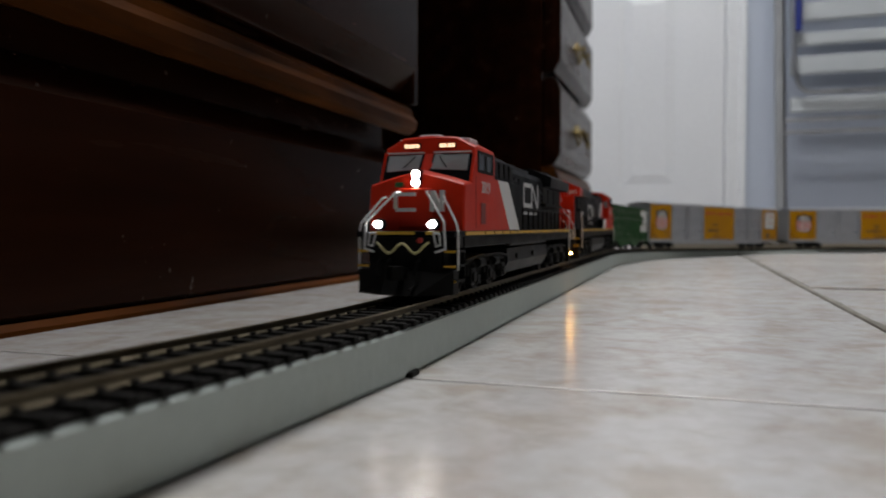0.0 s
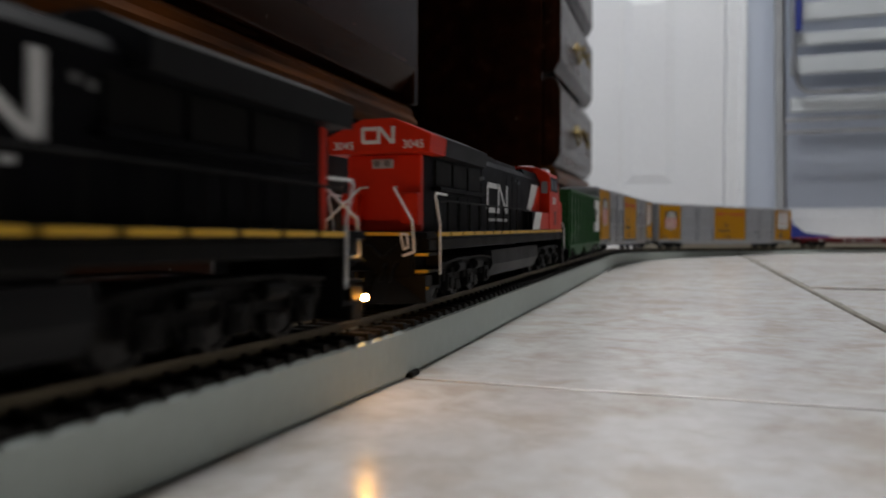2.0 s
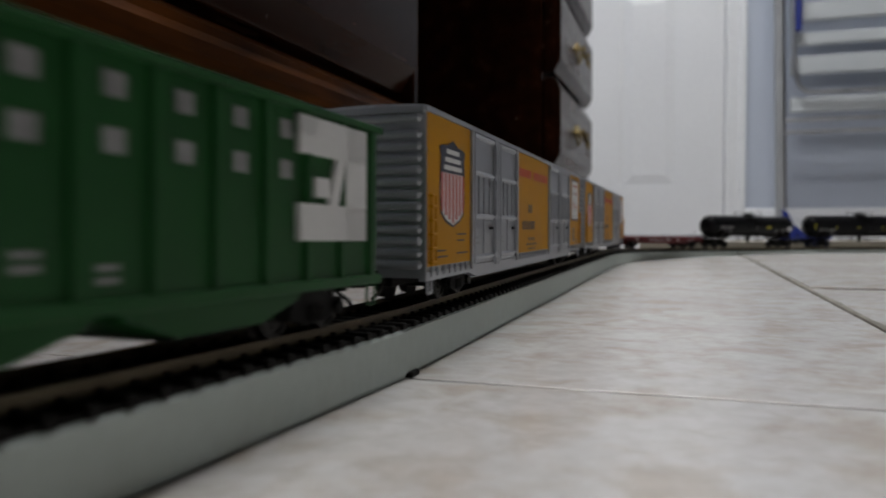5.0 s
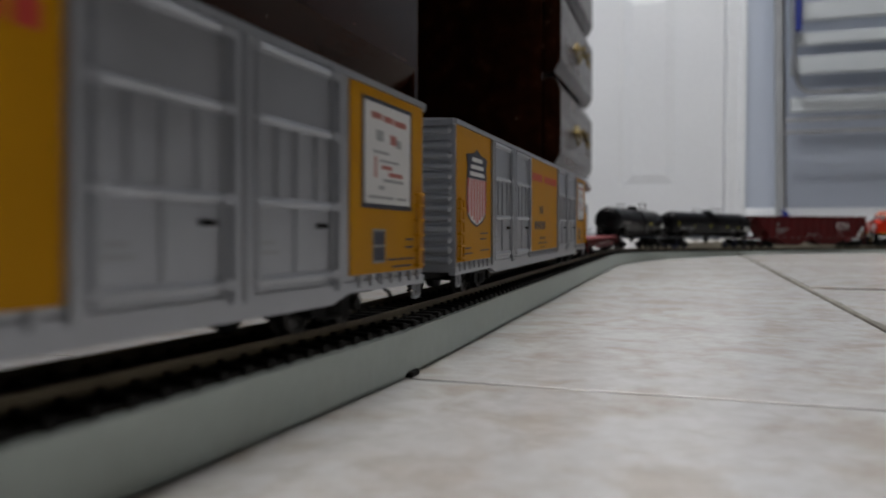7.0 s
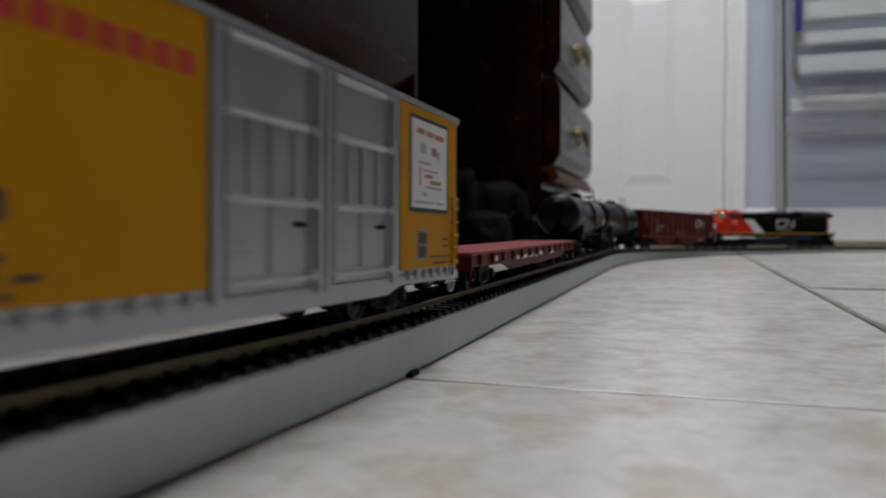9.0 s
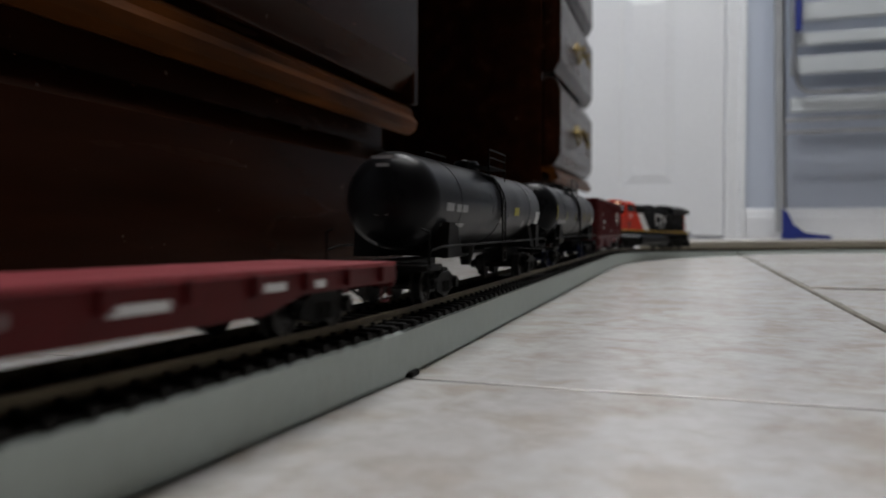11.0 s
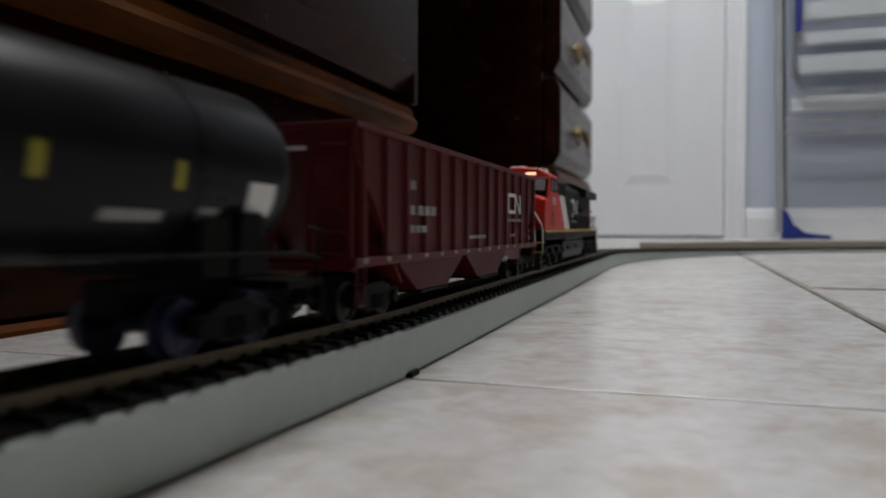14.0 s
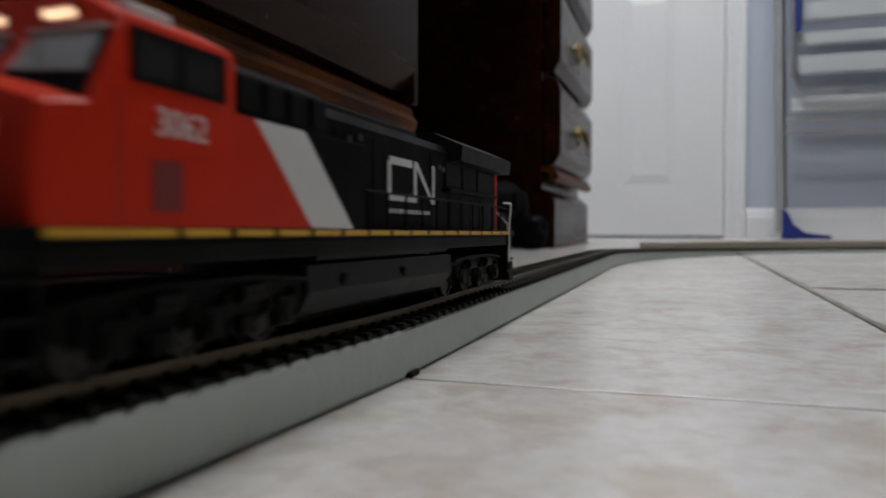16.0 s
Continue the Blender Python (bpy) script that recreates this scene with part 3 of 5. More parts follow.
def on_rails(t, near, far, trucks):
    """Remember where a car stands on the line at the start, and its truck centres."""
    CARS.append((t, (near + far) / 2, trucks))


# ---- locomotive ----
def cab(parent, glowing):
    """Wide-nose cab: lofted shell, split windshield, side windows."""
    stations = [-17, -16.4, -10, 0, 10, 16.4, 17]
    nose = {17: 37.4, 16.4: 38.0, 10: 40.0, 0: 42.4}
    roof = {17: 50.2, 16.4: 51.8, 10: 55.2, 0: 55.9}
    bm = bmesh.new()
    rings = []
    for x in stations:
        nz, rz = nose[abs(x)], roof[abs(x)]
        inset = 0.8 if abs(x) == 17 else 0.0
        prof = [(-113.4 + inset, 22.2), (-113.8 + inset, 30), (-112.6 + inset, nz - .6), (-111.6 + inset, nz), (-104.5, nz + .9), (-99.4, 49.4), (-98.6, rz - .7), (-97.6, rz), (-73, rz), (-73, 22.2)]
        rings.append([bm.verts.new((x * MM, y * MM, z * MM)) for y, z in prof])
    for p, q in zip(rings, rings[1:]):
        for i in range(len(p)):
            j = (i + 1) % len(p)
            bm.faces.new((p[i], p[j], q[j], q[i]))
    bm.faces.new(rings[0])
    bm.faces.new(rings[-1][::-1])
    c = smooth(part("cab", bm, LOCO_RED, parent, "bright red wide-nosed cab"), 25)

    def face(x, k):
        a = abs(x)
        nz = np.interp(a, [0, 10, 16.4, 17], [42.4, 40, 38, 37.4])
        return (-104.5 + k * 5.1, nz + .9 + k * (49.4 - nz - .9))
    for s in (-1, 1):
        black = bmesh.new()
        pane = bmesh.new()
        for b, corners, lift in ((black, ((1.6, .0), (16.0, .0), (16.0, .97), (1.6, .97)), .12), (pane, ((2.4, .1), (14.8, .34), (14.8, .93), (2.4, .93)), .4)):
            front, back = [], []
            for x, k in corners:
                y, z = face(x, k)
                front.append(b.verts.new((s * x * MM, (y - lift) * MM, (z + lift * .6) * MM)))
                back.append(b.verts.new((s * x * MM, (y + .3) * MM, (z - .3) * MM)))
            b.faces.new(front)
            b.faces.new(back[::-1])
            for i in range(4):
                b.faces.new((front[i], front[(i + 1) % 4], back[(i + 1) % 4], back[i]))
        part("window_surround", black, LOCO_BLACK, c)
        part("windshield", pane, WINDOW, c, "cab windshield, its reflection put into the grey colour")
        wipe = tube(bmesh.new(), [(s * 8, -104.6, 44.0), (s * 4.5, -101.4, 48.2)], .18, 5, MM)
        part("wiper", wipe, UNDER_BLACK, c)
        part("visor", mm_box(s * 2, s * 15.4, -100.4, -99.0, 49.5, 50.0), WHITE_MARK, c)
        nb = part("number_board", mm_box(s * 3.2, s * 9.8, -99.4, -98.2, 51.1, 53.2, .2), UNDER_BLACK, c, "black number board with glowing figures")
        for k in range(4):
            part("number_bar", mm_box(s * (3.9 + k * 1.45), s * (4.95 + k * 1.45), -99.6, -99.38, 51.5, 52.8), BOARD_GLOW if glowing else LENS, nb)
        fr = bmesh.new()
        for a, b, z0, z1 in ((-97.4, -75.6, 49.3, 50.3), (-97.4, -75.6, 42.6, 43.7), (-97.4, -95.8, 43.7, 49.3), (-87.4, -85.2, 43.7, 49.3), (-77.4, -75.6, 43.7, 49.3)):
            box(fr, s * 16.2, s * 17.3, a, b, z0, z1, 0, MM)
        part("window_frame", fr, UNDER_BLACK, c, "black side window frame")
        for a, b in ((-95.8, -87.4), (-85.2, -77.4)):
            part("side_window", mm_box(s * 16.4, s * 17.06, a, b, 43.7, 49.3), SIDE_GLASS, c, "dark side window")
        part("door_seam", mm_box(s * 16.9, s * 17.1, -99.6, -99.3, 23, 41), VENT_RED, c)
        part("side_door_vent", mm_box(s * 16.9, s * 17.2, -93, -86.5, 24.5, 32), VENT_RED, c)
        part("seam", mm_box(s * 16.9, s * 17.12, -99, -73, 33, 33.35), LOCO_RED, c)
    front = mm_box(-6.2, 6.2, -115, -113, 23, 36.5, .8)
    part("nose_door", front, LOCO_RED, c)
    mk = bmesh.new()
    worm_front(mk)
    part("nose_emblem", mk, WHITE_MARK, c, "white flowing line emblem")
    part("nose_plate", mm_box(-7.6, -4.6, -113.4, -112.0, 37.0, 38.6, .2), PLATE_GREEN, c, "small green plate")
    part("roof_unit", mm_box(-6, 2, -93, -80, 55.3, 56.9, .5), WHITE_MARK, c, "white roof unit")
    part("roof_unit", mm_box(9, 13.4, -94, -84, 52.7, 55.3, .5), WHITE_MARK, c, "white roof unit")
    part("roof_unit", mm_box(-13.4, -9, -94, -84, 52.7, 55.3, .5), WHITE_MARK, c, "white roof unit")
    return c


def worm_front(bm):
    """The white band on the nose: a bracket, then a zigzag."""
    for x0, x1, z0, z1 in ((-6.6, .6, 33.8, 35.0), (-7.4, -6.2, 29.6, 34.6), (-6.6, .6, 28.6, 29.8), (5.6, 6.8, 28.6, 35.6), (9.0, 10.2, 28.6, 35.6)):
        box(bm, x0, x1, -115.3, -113.0, z0, z1, 0, MM)
    prism(bm, [(5.6, 35.6), (7.0, 35.6), (10.2, 28.6), (8.8, 28.6)], "y", -115.3, -113.0, MM)


def locomotive(near, far, reverse, lit, number, mark_z, label):
    t = thing("locomotive", label, "model locomotive", "model locomotives")
    # frame, walkway and yellow edge
    part("underframe", mm_box(-16.6, 16.6, -121, 121, 16.6, 20.2, .4), UNDER_BLACK, t)
    part("walkway", mm_box(-17, 17, -124, 124, 20.2, 22.2, .3), LOCO_BLACK, t)
    for s in (-1, 1):
        y = -112.0
        k = 0
        while y < 112:
            w = 24.0 if k == 0 else 11.6
            part("edge_stripe", mm_box(s * 16.9, s * 17.25, y, y + w, 20.75, 21.95), YELLOW_MARK, t)
            y += w + 1.9
            k += 1
    for s in (-1, 1):
        part("end_stripe", mm_box(-12, 3.4, s * 124, s * 124.3, 21.0, 22.0), YELLOW_MARK, t)
        part("end_stripe", mm_box(7.4, 12, s * 124, s * 124.3, 21.0, 22.0), YELLOW_MARK, t)
    # fuel tank between the trucks
    tank = [(-15.5, 14.6), (15.5, 14.6), (15.9, 9), (13.5, 4.6), (11, 3.6), (-11, 3.6), (-13.5, 4.6), (-15.9, 9)]
    part("fuel_tank", prism(bmesh.new(), tank, "y", -46, 45, MM), LOCO_GREY, t, "dark grey fuel tank")
    for y in (-30, 5):
        part("tank_fitting", rod(bmesh.new(), (15.2, y, 11), (16.6, y, 11), 1.3, 10, MM), UNDER_BLACK, t)
    part("air_reservoir", rod(bmesh.new(), (15, -43, 17), (15, 40, 17), 1.6, 10, MM), UNDER_BLACK, t)
    loco_truck(t, -77)
    loco_truck(t, 77)
    coupler(t, -124, -1)
    coupler(t, 124, 1)
    cab(t, not reverse)
    # hood
    hood = [(-11.6, 22.2), (-11.6, 47.5), (-9.6, 50.2), (9.6, 50.2), (11.6, 47.5), (11.6, 22.2)]
    part("long_hood", prism(bmesh.new(), hood, "y", -72.8, 112, MM), LOCO_BLACK, t, "black long hood")
    # equipment locker behind the cab: flush on one side, low box on the other
    lock = part("equipment_locker", mm_box(11.7, 16.4, -72.9, -20, 22.2, 42, .3), LOCO_BLACK, t)
    part("red_panel", prism(bmesh.new(), [(-72.8, 22.3), (-45.8, 22.3), (-66.4, 41.7), (-72.8, 41.7)], "x", 16.42, 16.62, MM), LOCO_RED, lock)
    part("white_stripe", prism(bmesh.new(), [(-45.6, 22.3), (-26.8, 22.3), (-48.8, 41.7), (-66.2, 41.7)], "x", 16.42, 16.66, MM), WHITE_MARK, lock, "slanted white stripe")
    low = part("battery_box", mm_box(-16.4, -11.7, -72.9, -30, 22.2, 31, .3), LOCO_BLACK, t)
    part("red_panel", prism(bmesh.new(), [(-72.8, 22.3), (-47.2, 22.3), (-53.2, 30.8), (-72.8, 30.8)], "x", -16.62, -16.42, MM), LOCO_RED, low)
    part("white_stripe", prism(bmesh.new(), [(-47, 22.3), (-30.4, 22.3), (-37, 30.8), (-53, 30.8)], "x", -16.64, -16.42, MM), WHITE_MARK, low)
    part("white_stripe", prism(bmesh.new(), [(-49, 31.2), (-39, 31.2), (-51, 45), (-66, 45)], "x", -11.85, -11.62, MM), WHITE_MARK, t)
    part("red_panel", prism(bmesh.new(), [(-72.8, 31.2), (-49.2, 31.2), (-66.2, 45), (-72.8, 45)], "x", -11.84, -11.62, MM), LOCO_RED, t)
    part("rear_window", mm_box(-15.8, -12.4, -73, -72.6, 41.4, 47.6, .3), WINDOW, t)
    # upper intake section with tall louvre panels
    up = part("air_intake", prism(bmesh.new(), [(-11.4, 42), (-11.4, 47), (-9.4, 52), (11, 52), (15.4, 49.4), (16.0, 42)], "y", -72.8, -38, MM), LOCO_BLACK, t)
    for y in (-70.5, -62, -53.5, -45):
        part("louvre_panel", mm_box(15.0, 16.3, y, y + 5.8, 42.8, 48.8, .3), UNDER_BLACK, up)
    part("exhaust_hatch", mm_box(-8, 8, -30, 34, 50.2, 52.4, .5), LOCO_GREY, t)
    part("exhaust_stack", mm_box(-5, 5, 2, 16, 52.4, 54.0, .5), UNDER_BLACK, t)
    part("horn", mm_box(-3, 3, 40, 46, 50.2, 53.0, .5), UNDER_BLACK, t)
    # radiator wings at the rear
    wing = [(-16, 45.2), (-16.4, 50.4), (-5, 55.4), (5, 55.4), (16.4, 50.4), (16, 45.2)]
    part("radiator_wing", prism(bmesh.new(), wing, "y", 55, 104, MM), LOCO_GREY, t, "dark grey overhanging radiator")
    tail = part("radiator_tail", prism(bmesh.new(), wing, "y", 104.1, 119, MM), LOCO_RED if reverse else LOCO_GREY, t)
    part("hood_end", mm_box(-11.8, 11.8, 112.05, 115, 22.2, 45.1, .5), LOCO_RED, t)
    hl = part("rear_light", mm_box(-3.4, 3.4, 115, 116, 41.0, 43.8, .4), GREY_METAL, t)
    for x in (-1.6, 1.6):
        part("lens", rod(bmesh.new(), (x, 115.9, 42.4), (x, 116.3, 42.4), 1.0, 12, MM), LENS, hl)
    if reverse:
        for x in (-9.6, 9.6):
            part("end_box", mm_box(x - 2.6, x + 2.6, 115, 118.6, 24, 33.6, .5), LOCO_RED, t)
        mk = bmesh.new()
        for x0, x1, z0, z1 in ((-5.4, -4.3, 48.4, 52.6), (-5.0, -.6, 51.9, 53), (-5.0, -.4, 48, 49.1), (-.4, .7, 48, 52.8), (4.2, 5.3, 48, 53)):
            box(mk, -x0, -x1, 119.0, 119.2, z0, z1, 0, MM)
        prism(mk, [(.4, 53), (-1.0, 53), (-5.2, 48), (-3.8, 48)], "y", 119.0, 119.2, MM)
        part("rear_emblem", mk, WHITE_MARK, tail)
    # radiator intake screens, doors and seams on the hood's sides
    for s in (-1, 1):
        for y in (50, 68, 86):
            part("intake_screen", mm_box(s * 11.5, s * 12.3, y, y + 16, 36.4, 44.4, .3), UNDER_BLACK, t)
        part("intake_shelf", mm_box(s * 11.5, s * 14.6, 48, 104, 34.6, 36, .3), LOCO_BLACK, t)
        for k in range(7):
            y = -27 + k * 10.6
            part("hood_door", mm_box(s * 11.55, s * 11.8, y, y + 9.8, 23.4, 28.8 if k in (3, 4, 5) else 46.0, .1), LOCO_BLACK, t)
        for y in (54, 66, 78, 90):
            part("hood_door", mm_box(s * 11.55, s * 11.85, y, y + 11.2, 23.4, 33.8, .1), LOCO_BLACK, t)
        for y, z in ((44.5, 41.5), (47.5, 41.0), (-14, 44), (-20, 43)):
            part("grab_light", mm_box(s * 11.8, s * 12.3, y, y + .9, z, z + 1.6), LENS, t)
    em = bmesh.new()
    worm(em, 11.85, 3.4, mark_z, 36.6, 12.0, 1)
    part("side_emblem", em, WHITE_MARK, t, "white flowing line emblem")
    bars(t, "lettering_bar", WHITE_MARK, 1, 11.85, 4, mark_z - 3.4, (2.6, 2.2, 2.6, 1, 2.4, 2.4, 2.4, 1, 2.6, 2.4), 1.2, 1.1)
    em = bmesh.new()
    worm(em, -12.03, 38.6, mark_z, 35, 12.0, -1)
    part("side_emblem", em, WHITE_MARK, t, "white flowing line emblem")
    bars(t, "lettering_bar", WHITE_MARK, -1, 11.85, 4, mark_z - 3.4, (2.6, 2.2, 2.6, 1, 2.4, 2.4, 2.4, 1, 2.6, 2.4), 1.2, 1.1)
    for e in (-1, 1):
        written(number, 6.0, WHITE_MARK, t, pose(e * .0172, -.0865, .0374, 90, 0, e * 90))
        if reverse:
            written(number, 3.4, WHITE_MARK, t, pose(-e * .0111, .1192, .0475, 90, 0, 180))
    # handrails: black along the sides, white at the corners
    for s in (-1, 1):
        x = s * 16.5
        part("side_handrail", tube(bmesh.new(), [(x, -20, 31.4), (x, 104, 31.4), (x, 112, 31)], .32, 6, MM), UNDER_BLACK, t)
        for k in range(11):
            y = -19 + k * 12.2
            part("stanchion", rod(bmesh.new(), (x, y, 20.4), (x, y, 31.4), .36, 6, MM), UNDER_BLACK, t)
        for e in (-1, 1):
            base = 124 if e > 0 else 122
            corner = [(s * 17, 106, 33.2), (s * 17.2, 116, 33.4), (s * 17.2, 117, 32.4), (s * 17.4, 113.4, 24.6), (s * 17.4, 113.4, 9.5)]
            part("corner_handrail", tube(bmesh.new(), corner if e > 0 else [(s * 10.4, e * (base - 8), 33.6), (s * 10.8, e * (base - 5.6), 33.2), (s * 16.6, e * (base - 1), 24.8), (s * 17.2, e * (base - 1), 22), (s * 17.2, e * (base - 1), 9.5)], .36, 6, MM), WHITE_MARK, t, "white corner handrail")
            part("end_handrail", tube(bmesh.new(), [(s * 4.6, e * (base - 8), 35.4), (s * 5.4, e * (base - 4), 35.0), (s * 13.4, e * (base + 2.2), 25.2), (s * 14.0, e * (base + 2.4), 16.5), (s * 10.6, e * (base + 2.4), 15.4)], .38, 6, MM), WHITE_MARK, t, "white end handrail")
            part("grab_loop", tube(bmesh.new(), [(s * 10, e * (base + 2.4), 21.6), (s * 12, e * (base + 2.8), 21.4), (s * 12.4, e * (base + 2.8), 17.8), (s * 11, e * (base + 2.6), 17.2), (s * 10, e * (base + 2.4), 21.2)], .32, 6, MM), WHITE_MARK, t)
            well = part("step_well", mm_box(s * 12.4, s * 12.9, e * 113, e * 123, 5.4, 20.4), UNDER_BLACK, t)
            part("side_plate", mm_box(s * 12.9, s * 17, e * 112.5, e * 113.1, 5.4, 20.4), UNDER_BLACK, well)
            for z in (5.6, 10.4, 15.2):
                part("step_tread", mm_box(s * 12.9, s * 17, e * 113.1, e * 122.6, z, z + .8), UNDER_BLACK, well)
            for z in (5.6, 10.4, 15.2):
                part("step_edge", mm_box(s * 13, s * 16.9, e * 122.6, e * 123, z, z + .8), YELLOW_MARK, t)
    for e in (-1, 1):
        plow = [(-16.4, 118), (-16.4, 123.5), (-6, 128), (6, 128), (16.4, 123.5), (16.4, 118)]
        bm = bmesh.new()
        lo = [bm.verts.new((x * MM, e * (y + (2 if abs(x) < 10 else 0)) * MM, .0018)) for x, y in plow]
        hi = [bm.verts.new((x * MM, e * (min(y, 124)) * MM, .0096)) for x, y in plow]
        for i in range(6):
            bm.faces.new((lo[i], lo[(i + 1) % 6], hi[(i + 1) % 6], hi[i]))
        bm.faces.new(lo)
        bm.faces.new(hi)
        part("plow", bm, UNDER_BLACK, t)
        part("pilot", mm_box(-12.3, 12.3, e * 120, e * 124.2, 9, 20.3, .4), UNDER_BLACK, t)
        pts = [(-9, e * 126, 18.6)] + [(-9 + k * 1.5, e * 126.6, 16.6 + 1.7 * math.cos(k * math.pi / 3)) for k in range(1, 12)] + [(9, e * 126, 18.6)]
        part("brake_hose", tube(bmesh.new(), pts, .4, 6, MM), HOSE if e < 0 else UNDER_BLACK, t, "pale yellow hose" if e < 0 else "black hose")
        for x in (-5, 5.2, -8):
            part("air_hose", tube(bmesh.new(), [(x, e * 124, 13), (x, e * 127, 12), (x * .9, e * 128, 8)], .5, 6, MM), UNDER_BLACK, t)
    part("release_tag", rod(bmesh.new(), (5.5, -124.2, 19.2), (5.5, -125, 19.2), .9, 10, MM), MARK_RED, t)
    head = part("headlight_housing", mm_box(-2.0, 2.0, -113.6, -110.6, 36.8, 42.8, .6), LOCO_BLACK, t)
    for z in (38.4, 41.2):
        part("headlight", rod(bmesh.new(), (0, -113.2, z), (0, -113.85, z), 1.3, 14, MM), HEADLIGHT if lit else LENS, head, "glowing headlight" if lit else "unlit headlight")
    for x in (-10, 8.8):
        d = part("ditch_light", rod(bmesh.new(), (x, -119, 24.4), (x, -122.2, 24.4), 1.9, 14, MM), LOCO_BLACK, t)
        part("lens", rod(bmesh.new(), (x, -122.1, 24.4), (x, -122.9, 24.4), 1.25, 14, MM), DITCH if lit else LENS, d)
    part("ground_light", bmesh_ball(bmesh.new(), (16.4, 124.6, 6.6), .75), AMBER if lit else LENS, t, "small amber lamp under the walkway" if lit else "unlit lamp")
    if lit:
        part("ground_light", bmesh_ball(bmesh.new(), (15.6, -91, 17), .5), AMBER, t, "small amber lamp under the walkway")
        part("ground_light", bmesh_ball(bmesh.new(), (8, -121, 18.6), .5), AMBER, t, "small amber lamp under the walkway")
    on_rails(t, near, far, 77)
    return t


def bmesh_ball(bm, c, r):
    bmesh.ops.create_icosphere(bm, subdivisions=2, radius=r * MM, matrix=Matrix.Translation(Vector(c) * MM))
    return bm


# ---- high-cube boxcar ----
def boxcar(near, far, label):
    t = thing("boxcar", label, "model boxcar", "long boxcars")
    L = 312
    y0 = -L / 2
    part("body", mm_box(-17.2, 17.2, y0 + 1.5, -y0 - 1.5, 10.5, 57.2, .6), SILVER, t)
    roof = [(-17.4, 56.6), (-17.4, 57.4), (-12, 58.6), (0, 59.0), (12, 58.6), (17.4, 57.4), (17.4, 56.6)]
    r = part("roof", prism(bmesh.new(), roof, "y", y0 + 4, -y0 - 4, MM), SILVER, t)
    rib = prism(bmesh.new(), [(-17.5, 56.9), (-17.5, 57.7), (-12, 59.0), (0, 59.4), (12, 59.0), (17.5, 57.7), (17.5, 56.9)], "y", -.6, .6, MM)
    first = part("roof_rib", rib, SILVER, r)
    first.matrix_basis = pose(0, (y0 + 12) * MM, 0)
    for k in range(1, 20):
        share("roof_rib", first, r, 0, y0 + 12 + k * 15.1)
    for e in (-1, 1):
        end = part("end_wall", mm_box(-17.3, 17.3, e * 154.4, e * 155.2, 9, 57, .2), SILVER, t)
        bm = bmesh.new()
        lathe(bm, [(-16.2, .3), (-15.2, 1.35), (15.2, 1.35), (16.2, .3)], "x", (0, 0, 0), 14, MM)
        c = part("corrugation", bm, SILVER, end)
        c.matrix_basis = pose(0, e * .1552, .0128)
        for k in range(1, 13):
            share("corrugation", c, end, 0, e * 155.2, 12.8 + k * 3.35 + (1.2 if k == 12 else 0))
        part("end_cap", mm_box(-17.3, 17.3, e * 154.4, e * 157, 55.4, 57.6, .3), SILVER, end)
        coupler(t, e * 156, e)
        freight_truck(t, e * 112)
    for s in (-1, 1):
        def y(a):
            """Distance from the end that leads on this side."""
            return y0 + a if s > 0 else -y0 - a
        def flat(a, b, z0, z1, x0=17.2, x1=17.45):
            p, q = sorted((y(a), y(b)))
            return mm_box(s * x0, s * x1, p, q, z0, z1)
        sill = [(y(0), 10.6), (y(0), 8.2), (y(44), 8.4), (y(52), 6.4), (y(260), 6.4), (y(268), 8.4), (y(312), 8.2), (y(312), 10.6)]
        sl = part("side_sill", prism(bmesh.new(), sill, "x", s * 15.4, s * 17.5, MM), SILVER, t)
        ends = [part("yellow_panel", flat(1.5, 44.8, 12.2, 55.9), CAR_YELLOW, t, "yellow end panel"),
                part("yellow_panel", flat(118, 191, 12.2, 55.9, 17.2, 17.6), CAR_YELLOW, t, "yellow middle panel"),
                part("yellow_panel", flat(268, 310.5, 12.2, 55.9), CAR_YELLOW, t, "yellow end panel")]
        part("top_chord", flat(0, 312, 56, 57.5, 17.0, 17.9), SILVER, t)
        for a in (44.8, 191.2):
            for k in range(2):
                b = a + k * 36.6
                d = part("door_leaf", flat(b + .5, b + 36.1, 12.4, 55.6, 17.2, 17.35), SILVER, t)
                for p, q in ((.5, 2.6), (33.8, 36.1)):
                    part("door_stile", flat(b + p, b + q, 9.4, 55.8, 17.35, 18.2), SILVER, d)
                for z in (12.4, 26.6, 41.4, 54.2):
                    part("door_seam", rod(bmesh.new(), (s * 17.4, y(b + 2.4), z + .6), (s * 17.4, y(b + 34), z + .6), .95, 8, MM), SILVER, d)
                for p in (10.6, 17.4, 25.2):
                    part("door_rib", flat(b + p, b + p + 1.1, 27.9, 41.4, 17.35, 17.8), SILVER, d)
                part("door_rib", flat(b + 17.4, b + 18.5, 13.7, 26.6, 17.35, 17.7), SILVER, d)
                for o in (4.2, 31.8):
                    part("lock_rod", rod(bmesh.new(), (s * 17.9, y(b + o), 11.0), (s * 17.9, y(b + o), 55.4), .35, 6, MM), SILVER, d)
                    for z in (12.0, 26.2, 41.0, 53.8):
                        part("rod_bracket", flat(b + o - .9, b + o + .9, z, z + 2.0, 17.35, 18.5), SILVER, d)
                part("door_handle", flat(b + 26, b + 29.4, 22.6, 23.6, 17.3, 18.1), UNDER_BLACK, d)
                part("lettering_bar", flat(b + 6, b + 11, 19.4, 20.2, 17.35, 17.42), GREY_METAL, d)
                part("lettering_bar", flat(b + 6, b + 12, 17.6, 18.4, 17.35, 17.42), GREY_METAL, d)
